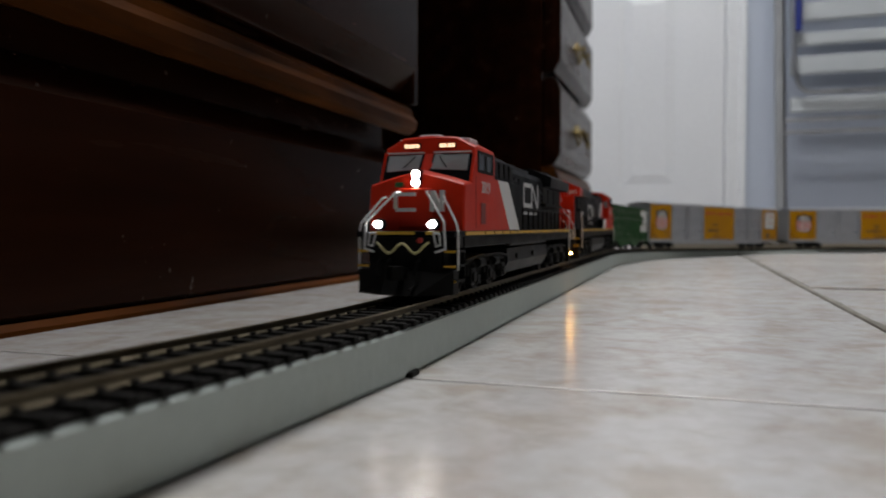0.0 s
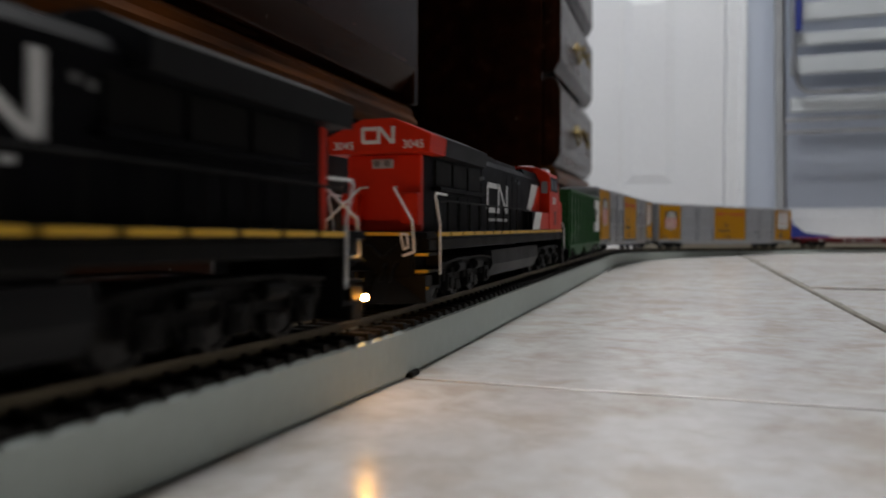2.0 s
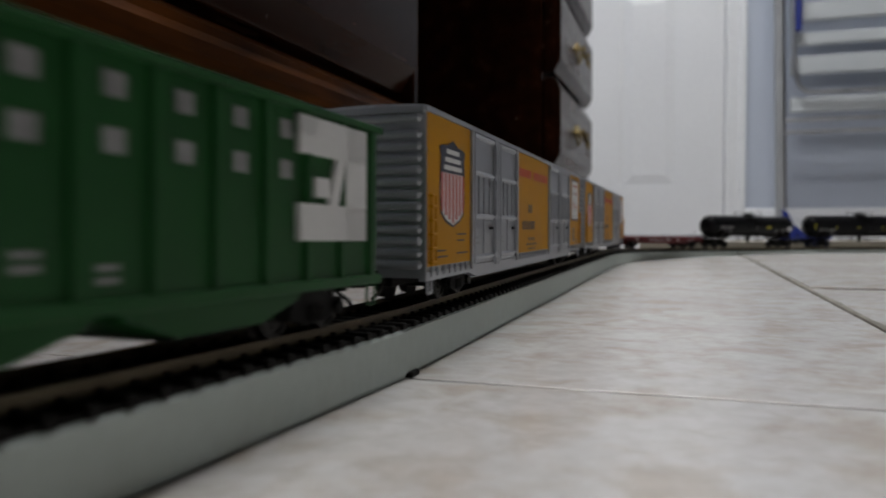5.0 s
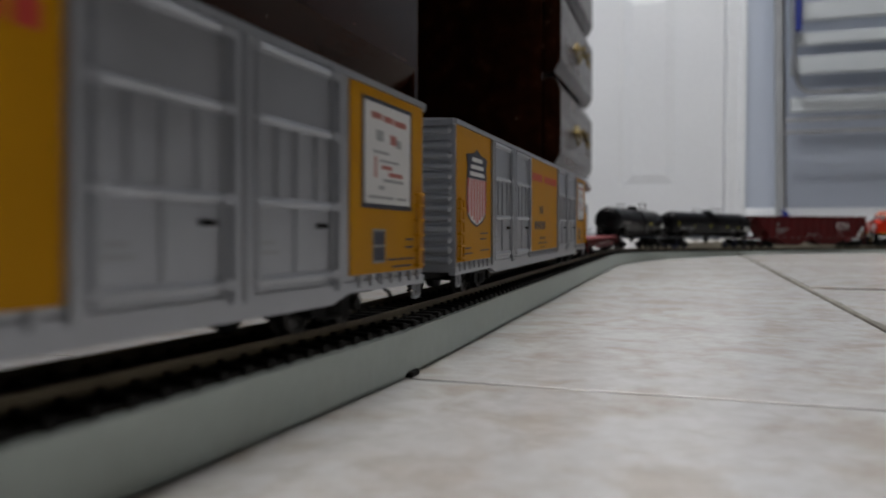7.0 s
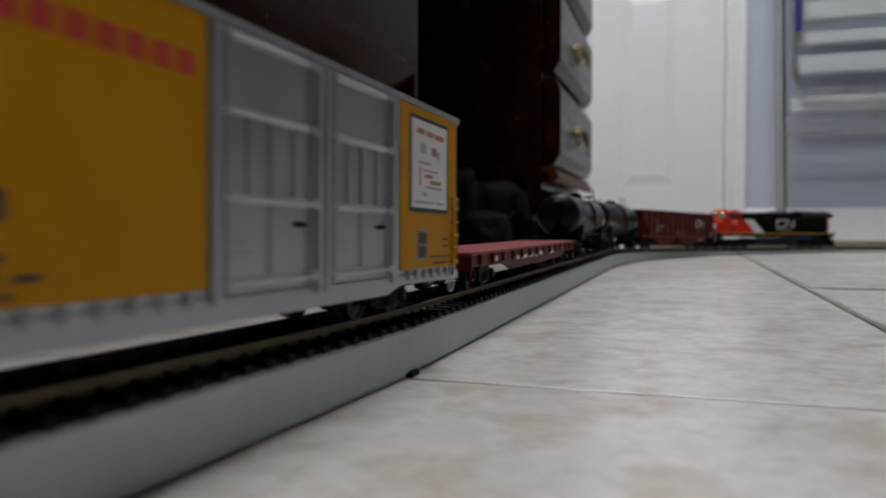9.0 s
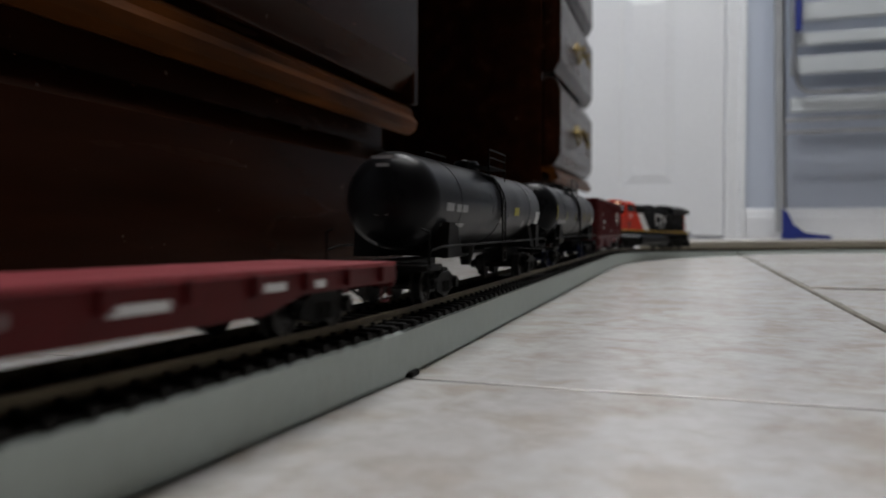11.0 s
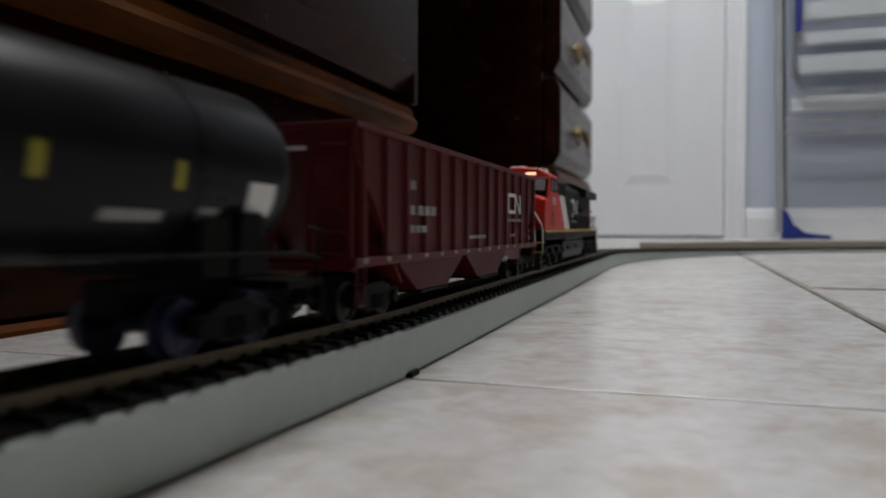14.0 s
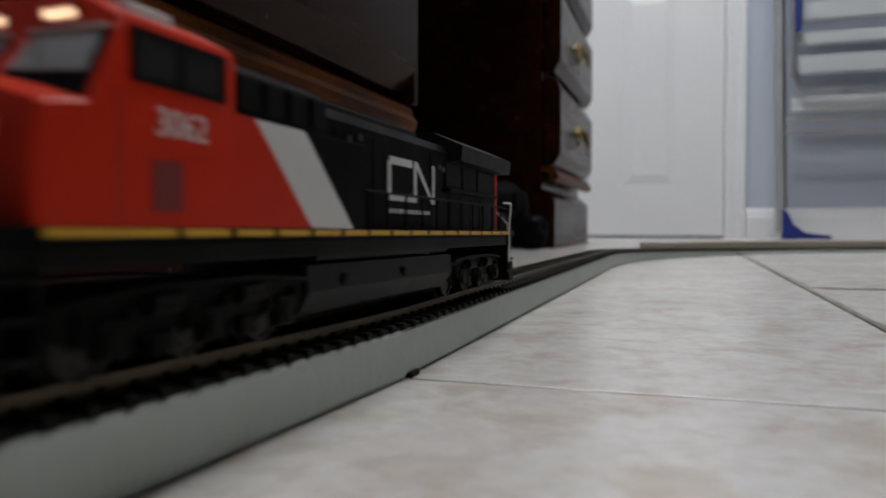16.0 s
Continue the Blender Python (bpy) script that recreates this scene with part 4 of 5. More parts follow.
        for k in range(12):
            for a in (4, 122, 272):
                q = a + k * 5.8
                if (a == 122 and k < 12) or k < 7:
                    part("sill_bracket", flat(q, q + .9, 9.4, 12, 17.3, 18.0), SILVER, t)
        # shield emblem: dark head, striped body
        c0, zt, zb = 25.0, 50.2, 23.4
        def wide(pts):
            return [(c0 + (p - c0) * 1.12, q) for p, q in pts]
        body = wide([(c0 - 11.2, 40), (c0 - 11.6, 33), (c0 - 10.6, 27.6), (c0 - 6.4, 25), (c0, zb), (c0 + 6.4, 25), (c0 + 10.6, 27.6), (c0 + 11.6, 33), (c0 + 11.2, 40)])
        sh = part("shield_emblem", prism(bmesh.new(), [(y(p), q) for p, q in body], "x", s * 17.46, s * 17.56, MM), NAVY, ends[0], "striped shield emblem with a dark head")
        ib = [(c0 + (p - c0) * .93, q + (.7 if q < 39 else 0)) for p, q in body]
        part("shield_field", prism(bmesh.new(), [(y(p), q) for p, q in ib], "x", s * 17.57, s * 17.64, MM), WHITE_MARK, sh)
        for k in range(7):
            p = c0 - 10.8 + k * 3.6 - .9
            low = 24.6 + abs(p + .8 - c0) * .33
            part("shield_stripe", flat(p, p + 1.8, low, 39.8, 17.64, 17.7), MARK_RED, sh)
        hd = wide([(c0 - 11.2, 39.9), (c0 + 11.2, 39.9), (c0 + 10.6, 44), (c0 + 11.8, 47.4), (c0 + 9.4, 48), (c0 + 4.5, 48.3), (c0, zt), (c0 - 4.5, 48.3), (c0 - 9.4, 48), (c0 - 11.8, 47.4), (c0 - 10.6, 44)])
        part("shield_head", prism(bmesh.new(), [(y(p), q) for p, q in hd], "x", s * 17.57, s * 17.72, MM), NAVY, sh)
        for z, w in ((46.4, 13), (43.9, 16), (41.5, 18)):
            part("shield_bar", flat(c0 - w / 2, c0 + w / 2, z - .7, z + .7, 17.7, 17.78), WHITE_MARK, sh)
        # lettering as bars
        for k in range(13):
            if k != 5:
                part("name_bar", flat(121.5 + k * 5.2, 125.2 + k * 5.2, 45.6, 49.2, 17.6, 17.72), MARK_RED, ends[1])
        for a, n, w, z, h in ((141, 2, 3.6, 30, 3.8), (128, 6, 3.6, 22.4, 3.8), (141, 3, 4, 17.4, 1.2), (137, 4, 5, 15.2, .9), (141, 4, 3, 13.2, .7)):
            for k in range(n):
                q = a + k * (w + 1.2)
                part("number_bar", flat(q, q + w - .8, z, z + h, 17.6, 17.72), NAVY, ends[1])
        # white placard on the trailing panel
        pl = part("placard", flat(273.6, 302.6, 27.6, 53.6, 17.45, 17.6), NAVY, ends[2], "white placard with a dark border")
        part("placard_field", flat(274.8, 301.4, 28.8, 52.6, 17.6, 17.66), WHITE_MARK, pl)
        for a, b, z0, z1, m in ((278.4, 284, 48.9, 50.4, FADED_RED), (285.2, 290.4, 48.7, 50.2, FADED_RED), (291.4, 298.6, 48.5, 50, FADED_RED), (281, 285, 43.8, 46.4, GREY_METAL), (289, 292.4, 43.6, 46, FADED_RED), (292.6, 295.4, 43.0, 45.2, GREY_METAL),
                                (279.4, 288.4, 40.8, 41.5, GREY_METAL), (283, 294, 38.9, 39.5, GREY_METAL), (284, 290, 37.2, 38.2, FADED_RED), (288, 296.4, 35.6, 36.7, FADED_RED), (285, 297, 34.2, 35.0, GREY_METAL), (280, 281.2, 35, 40, FADED_RED), (282.4, 285.4, 32.2, 33.2, GREY_METAL), (277, 291, 30, 30.7, GREY_METAL), (293, 299, 30, 30.7, GREY_METAL)):
            part("placard_mark", flat(a, b, z0, z1, 17.66, 17.72), m, pl)
        lb = part("test_label", flat(279.6, 286.4, 14.6, 22.8, 17.45, 17.56), FADED_MARK, ends[2])
        part("label_field", flat(280, 286, 15.2, 18.4, 17.56, 17.62), NAVY, lb)
        part("label_field", flat(280, 286, 19.0, 22.2, 17.56, 17.62), NAVY, lb)
        for a, b, z in ((288, 305, 15), (291, 303, 13.2), (299, 304, 18), (299, 304, 20), (8, 20, 14.4), (8, 18, 16.2), (30, 42, 15), (30, 38, 19), (30, 40, 21)):
            part("small_bar", flat(a, b, z, z + .5, 17.44, 17.54), NAVY, ends[2] if a > 100 else ends[0])
        for a in (2.6, 305.4):
            ld = bmesh.new()
            for z in (13.4, 17.4, 21.4, 25.4, 29.4, 32.4):
                b_ = sorted((y(a), y(a + 4)))
                tube(ld, [(s * 17.4, b_[0], z), (s * 18.5, b_[0] + .3, z), (s * 18.5, b_[1] - .3, z), (s * 17.4, b_[1], z)], .42, 5, MM)
            for o in (0, 4):
                rod(ld, (s * 18.3, y(a + o), 12.4), (s * 18.3, y(a + o), 33), .3, 5, MM)
            part("ladder", ld, CAR_YELLOW, t, "short yellow ladder")
            part("stirrup_step", tube(bmesh.new(), [(s * 17, y(a + .2), 9), (s * 17, y(a + .4), 4.6), (s * 17, y(a + 3.6), 4.6), (s * 17, y(a + 3.8), 9)], .4, 6, MM), SILVER, t)
    part("centre_sill", mm_box(-5, 5, -150, 150, 6, 10.4, .3), UNDER_BLACK, t)
    on_rails(t, near, far, 112)
    return t


# ---- ribbed open hopper cars ----
def hopper_car(near, far, mat, label, ribs, bays, z0, z1, kind):
    t = thing("hopper_car", label, "model hopper car", "open hopper cars")
    L = (far - near) * 1000
    h = L / 2
    reach = h - (20 if kind == "sloped" else 26)
    for s in (-1, 1):
        if kind == "sloped":
            out = [(-h + 1, z1), (h - 1, z1), (h - 1, z1 - 7), (h - 24, z0), (-h + 24, z0), (-h + 1, z1 - 7)]
        else:
            out = [(-h + 1, z1), (h - 1, z1), (h - 1, z0), (-h + 1, z0)]
        sd = part("side_sheet", prism(bmesh.new(), out, "x", s * 15.2, s * 15.9, MM), mat, t)
        part("top_chord", mm_box(s * 14.8, s * 17.2, -h, h, z1 - 1.2, z1 + .4, .3), mat, t)
        part("side_sill", mm_box(s * 14.6, s * 17.0, -h, h, z0 - 2.2, z0, .3), mat, t)
        step = (L - 10) / (ribs - 1)
        post = part("side_post", prism(bmesh.new(), [(15.8, -1.3), (17.0, -.8), (17.0, .8), (15.8, 1.3)] if s > 0 else [(-15.8, 1.3), (-17.0, .8), (-17.0, -.8), (-15.8, -1.3)], "z", z0, z1 - 1, MM), mat, t)
        post.matrix_basis = pose(0, (-h + 5) * MM, 0)
        for k in range(1, ribs):
            share("side_post", post, t, 0, -h + 5 + k * step)
        if kind == "sloped":
            for e in (-1, 1):
                part("end_brace", prism(bmesh.new(), [(e * (h - 1), z1 - 8.4), (e * (h - 1), z1 - 6.6), (e * (h - 22.6), z0), (e * (h - 24.6), z0)], "x", s * 15.0, s * 16.4, MM), mat, t)
        def y(a):
            return -h + a if s > 0 else h - a
        def mark(a, w, z, hh, x=15.9, dx=.15):
            b_ = sorted((y(a), y(a + w)))
            part("lettering_bar", mm_box(s * x, s * (x + dx), b_[0], b_[1], z, z + hh), FADED_MARK, t)
        if kind == "straight":
            for row, zz in ((0, 39.4), (1, 31.6)):
                for k in range(9):
                    mark(10 + k * step, step * .28, zz + .4, 3.5)
            for a, zz, hh in ((12, 14.6, 5), (26, 24, 3), (26, 15, 6), (40, 22, 3), (40, 15, 5), (68, 16, 3), (81, 14, 3)):
                mark(a, 4.2, zz, hh * .3)
                mark(a, 4.2, zz + hh * .6, hh * .3)
            lg = bmesh.new()
            for a, b, p, q in ((131, 160, 37.5, 45), (131, 160, 20, 27.5), (131, 137, 41, 45), (150, 160, 20, 45), (137, 143, 29, 33)):
                b_ = sorted((y(a), y(b)))
                box(lg, s * 15.9, s * 17.15, b_[0], b_[1], p, q, 0, MM)
            prism(lg, [(y(143), 27.5), (y(147), 27.5), (y(150), 37.5), (y(146.5), 37.5)], "x", s * 15.9, s * 17.1, MM)
            part("emblem", lg, WHITE_MARK, t, "white angular emblem")
        else:
            lg = bmesh.new()
            if s > 0:
                worm(lg, 17.05, y(146), 29, 23, 8.4, 1)
            else:
                worm(lg, -17.25, y(146), 29, 23, 8.4, -1)
            part("emblem", lg, WHITE_MARK, t, "white flowing line emblem")
            for a, ws, zz, hh in ((146, (5, 6, 5, 4), 25.8, 1.0), (34, (4,), 33.4, 2.4), (34, (3, 0.1, 4, 4, 4), 26.6, 2.6), (34, (3, 3, 4), 21.8, 2.0), (90, (5, 3, 4, 5), 19.4, 1.2), (150, (3, 3), 19.4, 1.2)):
                p = a
                for w in ws:
                    mark(p, w, zz, hh, 17.0, .12)
                    p += w + 1.4
            for k in range(ribs):
                mark(4 + k * step, 2, z0 - 1.4, 1.2, 17.0, .12)
        part("stirrup_step", tube(bmesh.new(), [(s * 16, -h + 2, z0 - 2), (s * 16, -h + 2.2, 5), (s * 16, -h + 6, 5), (s * 16, -h + 6.2, z0 - 2)], .35, 6, MM), mat, t)
        part("stirrup_step", tube(bmesh.new(), [(s * 16, h - 2, z0 - 2), (s * 16, h - 2.2, 5), (s * 16, h - 6, 5), (s * 16, h - 6.2, z0 - 2)], .35, 6, MM), mat, t)
    for e in (-1, 1):
        if kind == "sloped":
            sl = [(e * (h - 1), z1 - 7.6), (e * (h - 1), z1 - 6.6), (e * (h - 32), z0 - 7), (e * (h - 32), z0 - 8)]
            part("slope_sheet", prism(bmesh.new(), sl, "x", -15.2, 15.2, MM), mat, t)
            part("end_sheet", mm_box(-15.2, 15.2, e * (h - 1.8), e * (h - .8), z1 - 7.4, z1, .1), mat, t)
            for x in (-14.8, -5, 5, 14.8):
                part("end_post", mm_box(x - .8, x + .8, e * (h - 1.4), e * h, z0, z1 - 6), mat, t)
            part("end_sill", mm_box(-16, 16, e * (h - 2.5), e * h, z0 - 3, z0, .3), mat, t)
            part("end_label", mm_box(-9, 4, e * (h - .8), e * (h - .6), z1 - 6, z1 - 5), WHITE_MARK, t)
        else:
            en = part("end_sheet", mm_box(-15.4, 15.4, e * (h - 2.4), e * (h - 1.2), z0, z1, .1), mat, t)
            for k in range(5):
                part("end_rib", mm_box(-15.2, 15.2, e * (h - 1.4), e * h, z0 + 3 + k * 6.4, z0 + 4.8 + k * 6.4, .4), mat, en)
            mk = bmesh.new()
            box(mk, -6, 6, e * (h - 1.2), e * (h - 1.05), z1 - 4.6, z1 - 3.2, 0, MM)
            box(mk, -2.6, 2.6, e * (h - 1.2), e * (h - 1.05), z1 - 2.7, z1 - 1.8, 0, MM)
            part("end_label", mk, WHITE_MARK, en)
        part("end_chord", mm_box(-16.6, 16.6, e * (h - 2), e * h, z1 - 1.2, z1 + .4, .3), mat, t)
        ld = bmesh.new()
        for z in range(int(z0) + 1, int(z1) - 4, 5):
            tube(ld, [(8.6, e * (h - .6), z), (8.6, e * (h + .9), z), (13.6, e * (h + .9), z), (13.6, e * (h - .6), z)], .3, 5, MM)
        part("ladder", ld, mat, t)
        part("brake_platform", mm_box(-8, 6, e * h, e * (h + 3), z0 - 2, z0 - 1.4), mat, t)
        coupler(t, e * (h + 1), e)
        freight_truck(t, e * reach)
    part("floor_sheet", mm_box(-15.2, 15.2, -h + (34 if kind == "sloped" else 2), h - (34 if kind == "sloped" else 2), z0 - 1, z0 + .6), mat, t)
    w = 66.0 if kind == "sloped" else (L - 62) / bays
    for k in range(bays):
        a = -h + (L - w * bays) / 2 + k * w
        out = [(a + 1, z0 - 1.8), (a + w - 1, z0 - 1.8), (a + w - 4, z0 - 4), (a + w * .7, 4.6), (a + w * .27, 4.6), (a + 4, z0 - 4)]
        wide = 11.4 if kind == "sloped" else 14.6
        part("hopper_bay", prism(bmesh.new(), out, "x", -wide, wide, MM), mat, t)
        part("discharge_gate", mm_box(-12, 12, a + w * .29, a + w * .68, 3.6, 4.6, .2), UNDER_BLACK, t)
    part("centre_sill", mm_box(-3.5, 3.5, -h, h, 8, 11, .2), UNDER_BLACK, t)
    on_rails(t, near, far, reach)
    return t


# ---- flatcar ----
def flatcar(near, far):
    t = thing("flatcar", "empty dark red flatcar with a plank deck", "model flatcar")
    h = (far - near) * 500
    n = 44
    step = 2 * h / n
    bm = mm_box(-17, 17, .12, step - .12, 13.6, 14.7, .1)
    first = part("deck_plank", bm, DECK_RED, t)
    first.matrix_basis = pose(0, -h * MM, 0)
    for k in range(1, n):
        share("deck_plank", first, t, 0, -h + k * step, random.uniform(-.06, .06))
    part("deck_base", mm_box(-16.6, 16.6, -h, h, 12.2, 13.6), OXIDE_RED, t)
    for s in (-1, 1):
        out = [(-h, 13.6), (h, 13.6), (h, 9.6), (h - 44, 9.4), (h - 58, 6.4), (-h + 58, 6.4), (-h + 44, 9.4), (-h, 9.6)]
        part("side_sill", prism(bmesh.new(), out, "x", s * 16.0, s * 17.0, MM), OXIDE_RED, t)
        for k in range(14):
            a = -h + 8 + k * (2 * h - 18) / 13
            part("stake_pocket", mm_box(s * 16.9, s * 18.2, a, a + 2.6, 10.2, 13.8, .2), OXIDE_RED, t)
        for a, w, z in ((70, 6, 9.6), (80, 12, 9.6), (96, 10, 9.6), (112, 4, 9.2), (120, 14, 10), (150, 12, 9.6), (30, 6, 10.6), (186, 8, 10.6), (205, 4, 10.4)):
            b_ = sorted((s * (-h + a), s * (-h + a + w)))
            part("lettering_bar", mm_box(s * 17.0, s * 17.12, b_[0], b_[1], z, z + 1.6), WHITE_MARK, t)
    for e in (-1, 1):
        part("end_sill", mm_box(-16.8, 16.8, e * (h - 1.4), e * h, 8.4, 13.6, .2), OXIDE_RED, t)
        part("brake_wheel", rod(bmesh.new(), (8, e * (h + .4), 12), (8, e * (h + 1.2), 12), 2.4, 12, MM), OXIDE_RED, t)
        coupler(t, e * (h + 1), e)
        freight_truck(t, e * (h - 30))
        part("stirrup_step", tube(bmesh.new(), [(16, e * (h - 2), 9), (16, e * (h - 2.2), 5), (16, e * (h - 6), 5), (16, e * (h - 6.2), 9)], .35, 6, MM), OXIDE_RED, t)
    part("centre_sill", mm_box(-4, 4, -h, h, 6.4, 12.2, .2), OXIDE_RED, t)
    for y in (-60, -20, 20, 60):
        part("cross_bearer", mm_box(-16, 16, y - 1, y + 1, 8, 12.2), OXIDE_RED, t)
    on_rails(t, near, far, h - 30)
    return t


# ---- tank cars ----
def tank_car(near, far, R, zc, marks, face, label):
    t = thing("tank_car", label, "model tank car", "black tank cars")
    h = (far - near) * 500
    a = h - 5
    prof = [(-a, .6), (-a + .35, .3 * R), (-a + 1.6, .59 * R), (-a + 3.8, .81 * R), (-a + 6.4, .935 * R), (-a + 9.6, .994 * R), (-a + 11, R), (-.9, R), (-.9, R + .25), (.9, R + .25), (.9, R)]
    prof += [(-p, r) for p, r in prof[:7][::-1]]
    shell = smooth(part("tank_shell", lathe(bmesh.new(), prof, "y", (0, 0, zc), 56, MM), TANK_BLACK, t, "glossy black tank with domed ends"), 35)
    for y in (-a + 34, a - 34):
        ring = lathe(bmesh.new(), [(y - .5, R + .02), (y - .5, R + .16), (y + .5, R + .16), (y + .5, R + .02)], "y", (0, 0, zc), 56, MM)
        part("weld_band", ring, TANK_BLACK, shell)
    # dome, valve housing, platform and rails
    part("manway", lathe(bmesh.new(), [(R - 2, 5), (R + 2.6, 5), (R + 3.4, 4.4), (R + 3.6, 0.5)], "z", (0, 0, zc), 20, MM), TANK_BLACK, t)
    for y in (-9, 8):
        part("valve", lathe(bmesh.new(), [(R - 1, 1.8), (R + 2.8, 1.8), (R + 3.4, .6)], "z", (2, y, zc), 12, MM), UNDER_BLACK, t)
    for s in (-1, 1):
        part("platform", mm_box(s * 7, s * 13.5, -13, 13, zc + 15.2, zc + 15.8), UNDER_BLACK, t)
    for s in (-1, 1):
        rl = bmesh.new()
        for y in (-13, 13):
            rod(rl, (s * 13.2, y, zc + 11), (s * 13.2, y, zc + 22), .35, 6, MM)
        rod(rl, (s * 13.2, -13, zc + 22), (s * 13.2, 13, zc + 22), .35, 6, MM)
        rod(rl, (s * 13.2, -13, zc + 19), (s * 13.2, 13, zc + 19), .3, 6, MM)
        part("platform_rail", rl, UNDER_BLACK, t)
    for s in (-1, 1):
        ld = bmesh.new()
        for y in (-2.4, 2.4):
            pts = [(s * (R + .9) * math.cos(k), y, zc + (R + .9) * math.sin(k)) for k in [radians(d) for d in (50, 35, 20, 5, -8)]]
            tube(ld, pts + [(s * (R + .9), y, 9)], .4, 6, MM)
        for z in range(10, 46, 4):
            k = math.asin(max(-1, min(1, (z - zc) / (R + .9))))
            x = (R + .9) * math.cos(k) if z > zc - 2 else R + .9
            rod(ld, (s * x, -2.4, z), (s * x, 2.4, z), .35, 6, MM)
        part("ladder", ld, UNDER_BLACK, t, "black side ladder")
        part("side_walk_rail", tube(bmesh.new(), [(s * 16.6, -h + 3, 16.6), (s * 17.2, -h + 12, 17.6), (s * 17.2, h - 12, 17.6), (s * 16.6, h - 3, 16.6)], .4, 6, MM), UNDER_BLACK, t)
        for e in (-1, 1):
            part("bolster_web", prism(bmesh.new(), [(e * (h - 30), 14), (e * (h - 20), 14), (e * (h - 22), 25), (e * (h - 28), 25)], "x", s * 7, s * 16.2, MM), UNDER_BLACK, t)
            part("hand_grab", tube(bmesh.new(), [(s * 16.4, e * (h - 2), 10), (s * 16.4, e * (h - 2), 22), (s * 14, e * (h - 2), 23)], .35, 6, MM), UNDER_BLACK, t)
            part("stirrup_step", tube(bmesh.new(), [(s * 16.4, e * (h - 1), 10), (s * 16.4, e * (h - 1.2), 5), (s * 16.4, e * (h - 6), 5), (s * 16.4, e * (h - 6.2), 10)], .4, 6, MM), UNDER_BLACK, t)

        def plate(y0, w, z, hh, mat, nm):
            p0, p1 = (-h + y0, -h + y0 + w) if s > 0 else (h - y0 - w, h - y0)
            bm = bmesh.new()
            k0, k1 = [math.asin((q - zc) / (R + .12)) for q in (z, z + hh)]
            v = []
            for i in range(5):
                k = k0 + (k1 - k0) * i / 4
                row = [bm.verts.new((s * r * math.cos(k) * MM, p * MM, (zc + r * math.sin(k)) * MM)) for p in (p0, p1) for r in (R - .1, R + .12)]
                v.append(row)
            for q, r in zip(v, v[1:]):
                for i, j in ((0, 1), (1, 3), (3, 2), (2, 0)):
                    bm.faces.new((q[i], q[j], r[j], r[i]))
            for q in (v[0], v[-1]):
                bm.faces.new((q[0], q[1], q[3], q[2]))
            part(nm, bm, mat, shell)
        for y0, w, z, hh, c in marks:
            plate(y0, w, z, hh, {"w": WHITE_MARK if hh > 5 else FADED_MARK, "y": LIME_MARK, "r": MARK_RED}[c], "marking_bar" if hh < 4 else "marking_plate")
    for e in (-1, 1):
        part("end_platform", mm_box(-16.4, 16.4, e * (h - 14), e * h, 10.6, 12.4, .3), UNDER_BLACK, t)
        part("draft_sill", mm_box(-4, 4, e * (h - 44), e * h, 7.6, 13.4, .3), UNDER_BLACK, t)
        sd = [(-15.6, 14), (15.6, 14), (15.6 * R / 17, 24)] + [((R + .1) * math.sin(k), zc - (R + .1) * math.cos(k)) for k in [radians(d) for d in (55, 35, 15, 0, -15, -35, -55)]] + [(-15.6 * R / 17, 24)]
        part("saddle", prism(bmesh.new(), sd, "y", e * (h - 34) - 4, e * (h - 34) + 4, MM), UNDER_BLACK, t)
        for q, (z, w) in enumerate(((44, 7), (41.6, 4), (27, 4))):
            part("end_marking", mm_box(-w / 2, w / 2, e * (a - 1.8 - q * .1), e * (a - .4 if z < 40 else a - 1.2), z, z + 1.0), FADED_MARK, shell)
        coupler(t, e * (h + 1), e)
        freight_truck(t, e * (h - 26), face)
    part("bottom_outlet", lathe(bmesh.new(), [(8, 2), (12, 3), (17, 4)], "z", (0, 0, 0), 14, MM), UNDER_BLACK, t)
    part("brake_rigging", tube(bmesh.new(), [(3, -40, 13), (3, -10, 12.6), (-3, 14, 12.6), (-3, 40, 13)], .8, 6, MM), UNDER_BLACK, t)
    on_rails(t, near, far, h - 26)
    return t


locomotive(.225, .475, False, True, "3019", 33.0, "red and black model locomotive leading with headlights lit, on the track")
locomotive(.512, .762, True, False, "3045", 29.2, "red and black model locomotive coupled backwards, lights off")
hopper_car(.784, .953, CAR_GREEN, "dark green ribbed model hopper car with white markings", 12, 2, 12, 47, "straight")
boxcar(.981, 1.293, "silver and yellow long model boxcar with a striped shield")
boxcar(1.3225, 1.6345, "silver and yellow long model boxcar coupled before a flatcar")
flatcar(1.657, 1.902)
tank_car(1.926, 2.116, 15.3, 31.7, ((22, 8, 28.6, 2.6, "w"), (33, 13, 28.4, 2.6, "w"), (21, 5, 23.6, 1.2, "w"), (28, 18, 23.4, 1.3, "w"), (94, 6, 29, 2, "w"), (94, 6, 25, 2, "w"), (119, 9, 28.4, 3.6, "y"), (139, 4, 23.4, 3, "w"), (153, 7, 23.4, 3.4, "w"), (166, 9, 25, 6, "w")), WHEEL, "black model tank car with white lettering and a yellow plate")
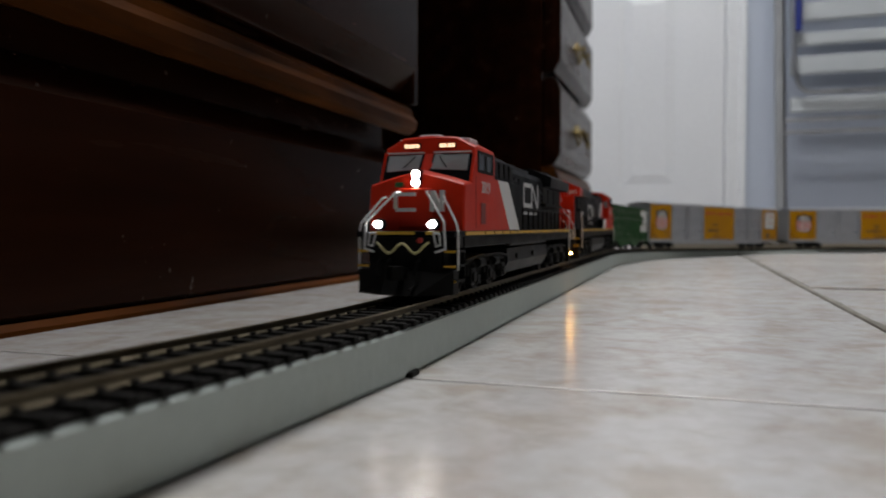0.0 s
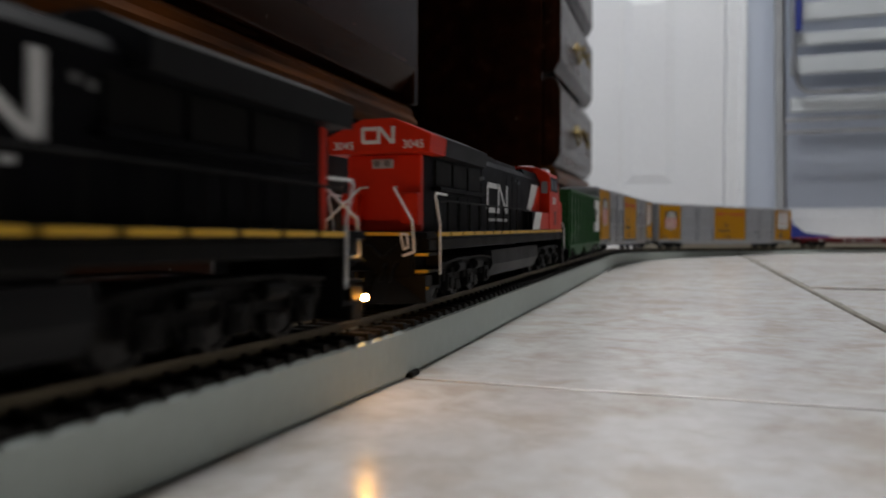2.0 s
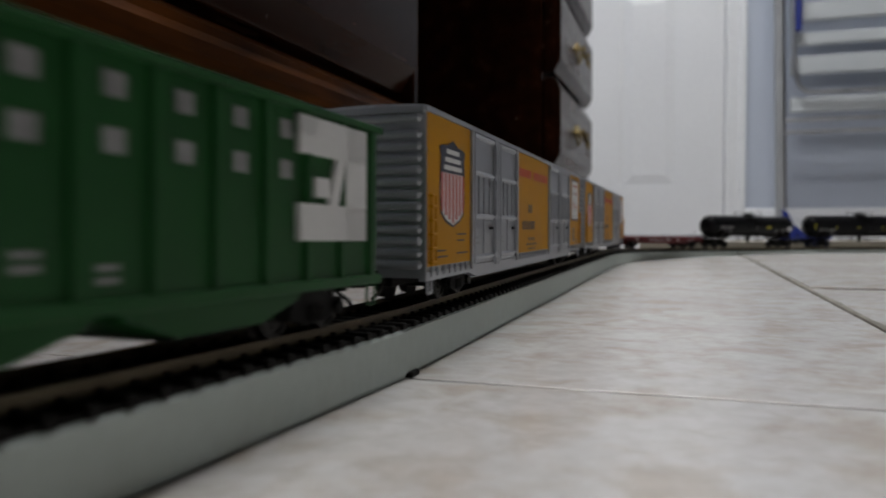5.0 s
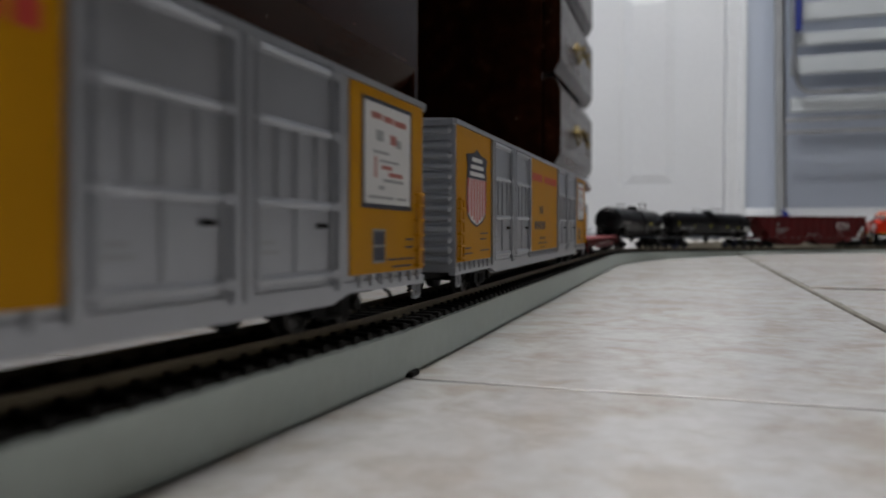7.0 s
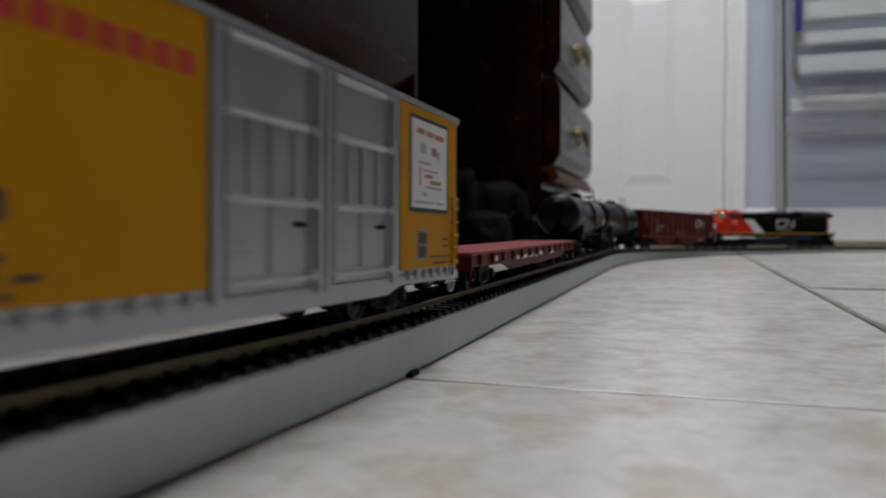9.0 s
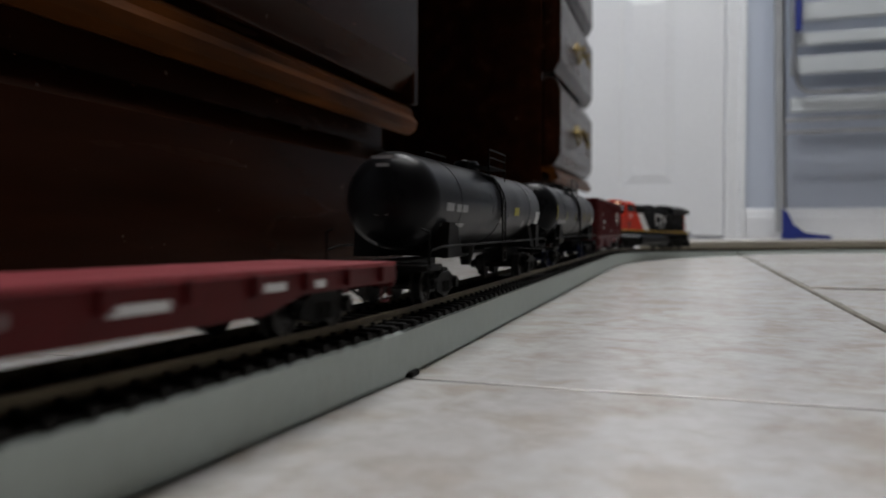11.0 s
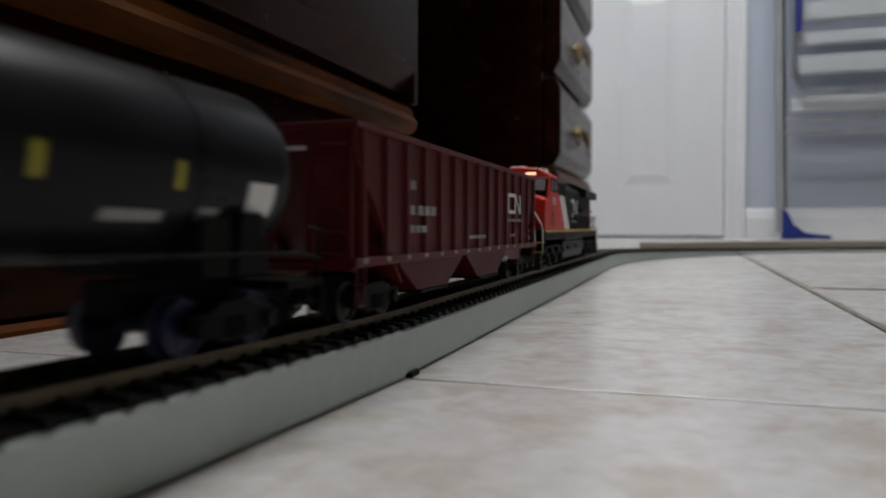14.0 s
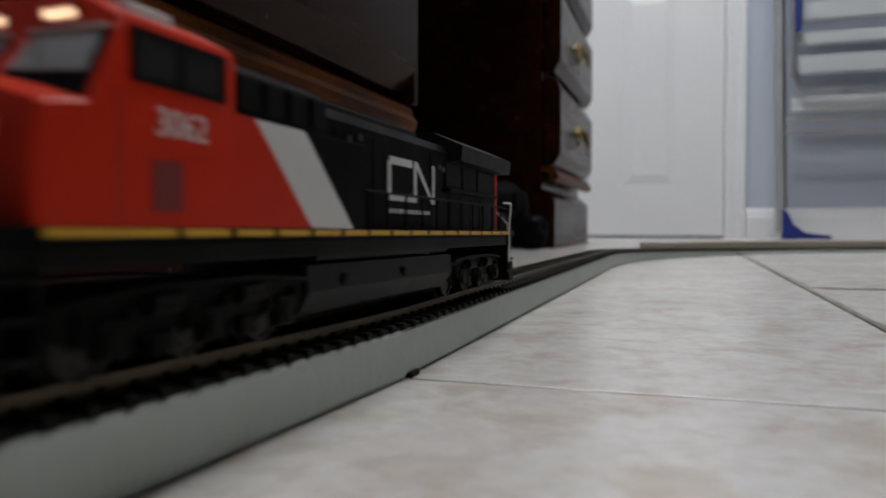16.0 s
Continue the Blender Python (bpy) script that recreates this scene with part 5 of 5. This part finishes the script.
tank_car(2.139, 2.337, 16.5, 32.8, ((20, 3, 25.6, 2.6, "w"), (24, 4, 25.6, 2.6, "w"), (32, 3, 25.4, 2.4, "w"), (36, 3, 25.4, 2.4, "w"), (40, 3, 25.4, 2.4, "w"), (44, 3, 25.4, 2.4, "w"), (20, 14, 22, 1.3, "w"), (36, 10, 22, 1.3, "w"), (24, 10, 20.2, 1.0, "w"), (12, 1.6, 28, 8, "y"), (48, 1.6, 28, 4.4, "y"), (85, 1.6, 28, 4.4, "y"), (127, 1.6, 28, 4.4, "y"), (153, 1.6, 28, 4.4, "y"), (172, 8, 24.4, 6, "w"), (140, 12, 23, 1.6, "w"), (160, 5, 23, 2.4, "w")), WHEEL_BLUE, "black model tank car with thin yellow marks and blue wheels")
hopper_car(2.349, 2.555, OXIDE_RED, "dark red ribbed model ore hopper car with sloped ends", 15, 2, 16.2, 47, "sloped")
locomotive(2.567, 2.817, False, False, "3062", 30.2, "red and black model locomotive at the train's rear, number boards lit")


# ---- dark bags kept in the desk's kneehole ----
def soft_bag(x, y, w, d, h, label, seed):
    t = thing("bag", label, "bag")
    bm = bmesh.new()
    bmesh.ops.create_icosphere(bm, subdivisions=4, radius=1.0)
    for v in bm.verts:
        c = v.co.copy()
        q = Vector([math.copysign(abs(k) ** .62, k) for k in c])
        n = noise.noise(c * 2.3 + Vector((seed, 0, 0))) * .09 + noise.noise(c * 6 + Vector((0, seed, 0))) * .03
        v.co = Vector((q.x * w / 2 * (1 + n), q.y * d / 2 * (1 + n), max(0, (q.z + 1) / 2 * h * (1 + n))))
    b = smooth(part("bag_body", bm, RUBBER_MAT, t), 60)
    part("strap", tube(bmesh.new(), [(-w * .2, -d * .44, h * .8), (-w * .2, -d * .5, h * .55), (0, -d * .54, h * .4), (w * .2, -d * .5, h * .55), (w * .2, -d * .44, h * .8)], .008, 8), RUBBER_MAT, t)
    t.matrix_basis = pose(x, y, 0, 0, 0, 12 * seed)


soft_bag(-.372, 1.25, .052, .1, .142, "tall dark canvas bag on the floor under the desk", 1)
soft_bag(-.312, 1.17, .08, .09, .064, "small dark rounded pouch on the floor under the desk", 2)
soft_bag(-.335, 1.34, .12, .07, .122, "wide dark canvas bag on the floor under the desk", 3)
soft_bag(-.268, 1.33, .04, .06, .062, "small dark rounded pouch beside the desk's pedestal", 4)


SPEED = 0.1568


def motions():
    for t, s0, half in CARS:
        rows, swivel = [], {}
        turned = t.get("label", "").find("backwards") >= 0
        for i in range(65):
            tt = i * SECONDS / 64
            s = s0 - SPEED * tt
            h = half * MM
            p, q = along(s - h), along(s + h)
            yaw = math.atan2(q[0] - p[0], q[1] - p[1])
            za, zb = rise(s - h), rise(s + h)
            tip = math.degrees(math.atan2(zb - za, 2 * h)) * (-1 if turned else 1)
            m = pose((p[0] + q[0]) / 2, (p[1] + q[1]) / 2, RAIL_TOP + (za + zb) / 2, tip, 0, -math.degrees(yaw) + (180 if turned else 0))
            rows.append((tt, m))
            for e, at in ((-1, p), (1, q)):
                swivel.setdefault(-e if turned else e, []).append((tt, -math.degrees(at[2] - yaw)))
        walk(t, rows)
        for truck in [c for c in t.children if c.name.startswith("truck")]:
            y = truck.matrix_basis.translation.y
            walk(truck, [(tt, pose(0, y, 0, 0, 0, a)) for tt, a in swivel[1 if y > 0 else -1]])
            sign = -1 if turned else 1
            for wheel in [c for c in truck.children if c.name.startswith("wheelset")]:
                o = wheel.matrix_basis.translation.copy()
                n = int(SECONDS * FPS)
                walk(wheel, [(i / FPS, pose(o.x, o.y, o.z, sign * math.degrees(SPEED * i / FPS / o.z), 0, 0)) for i in range(n + 1)])


motions()
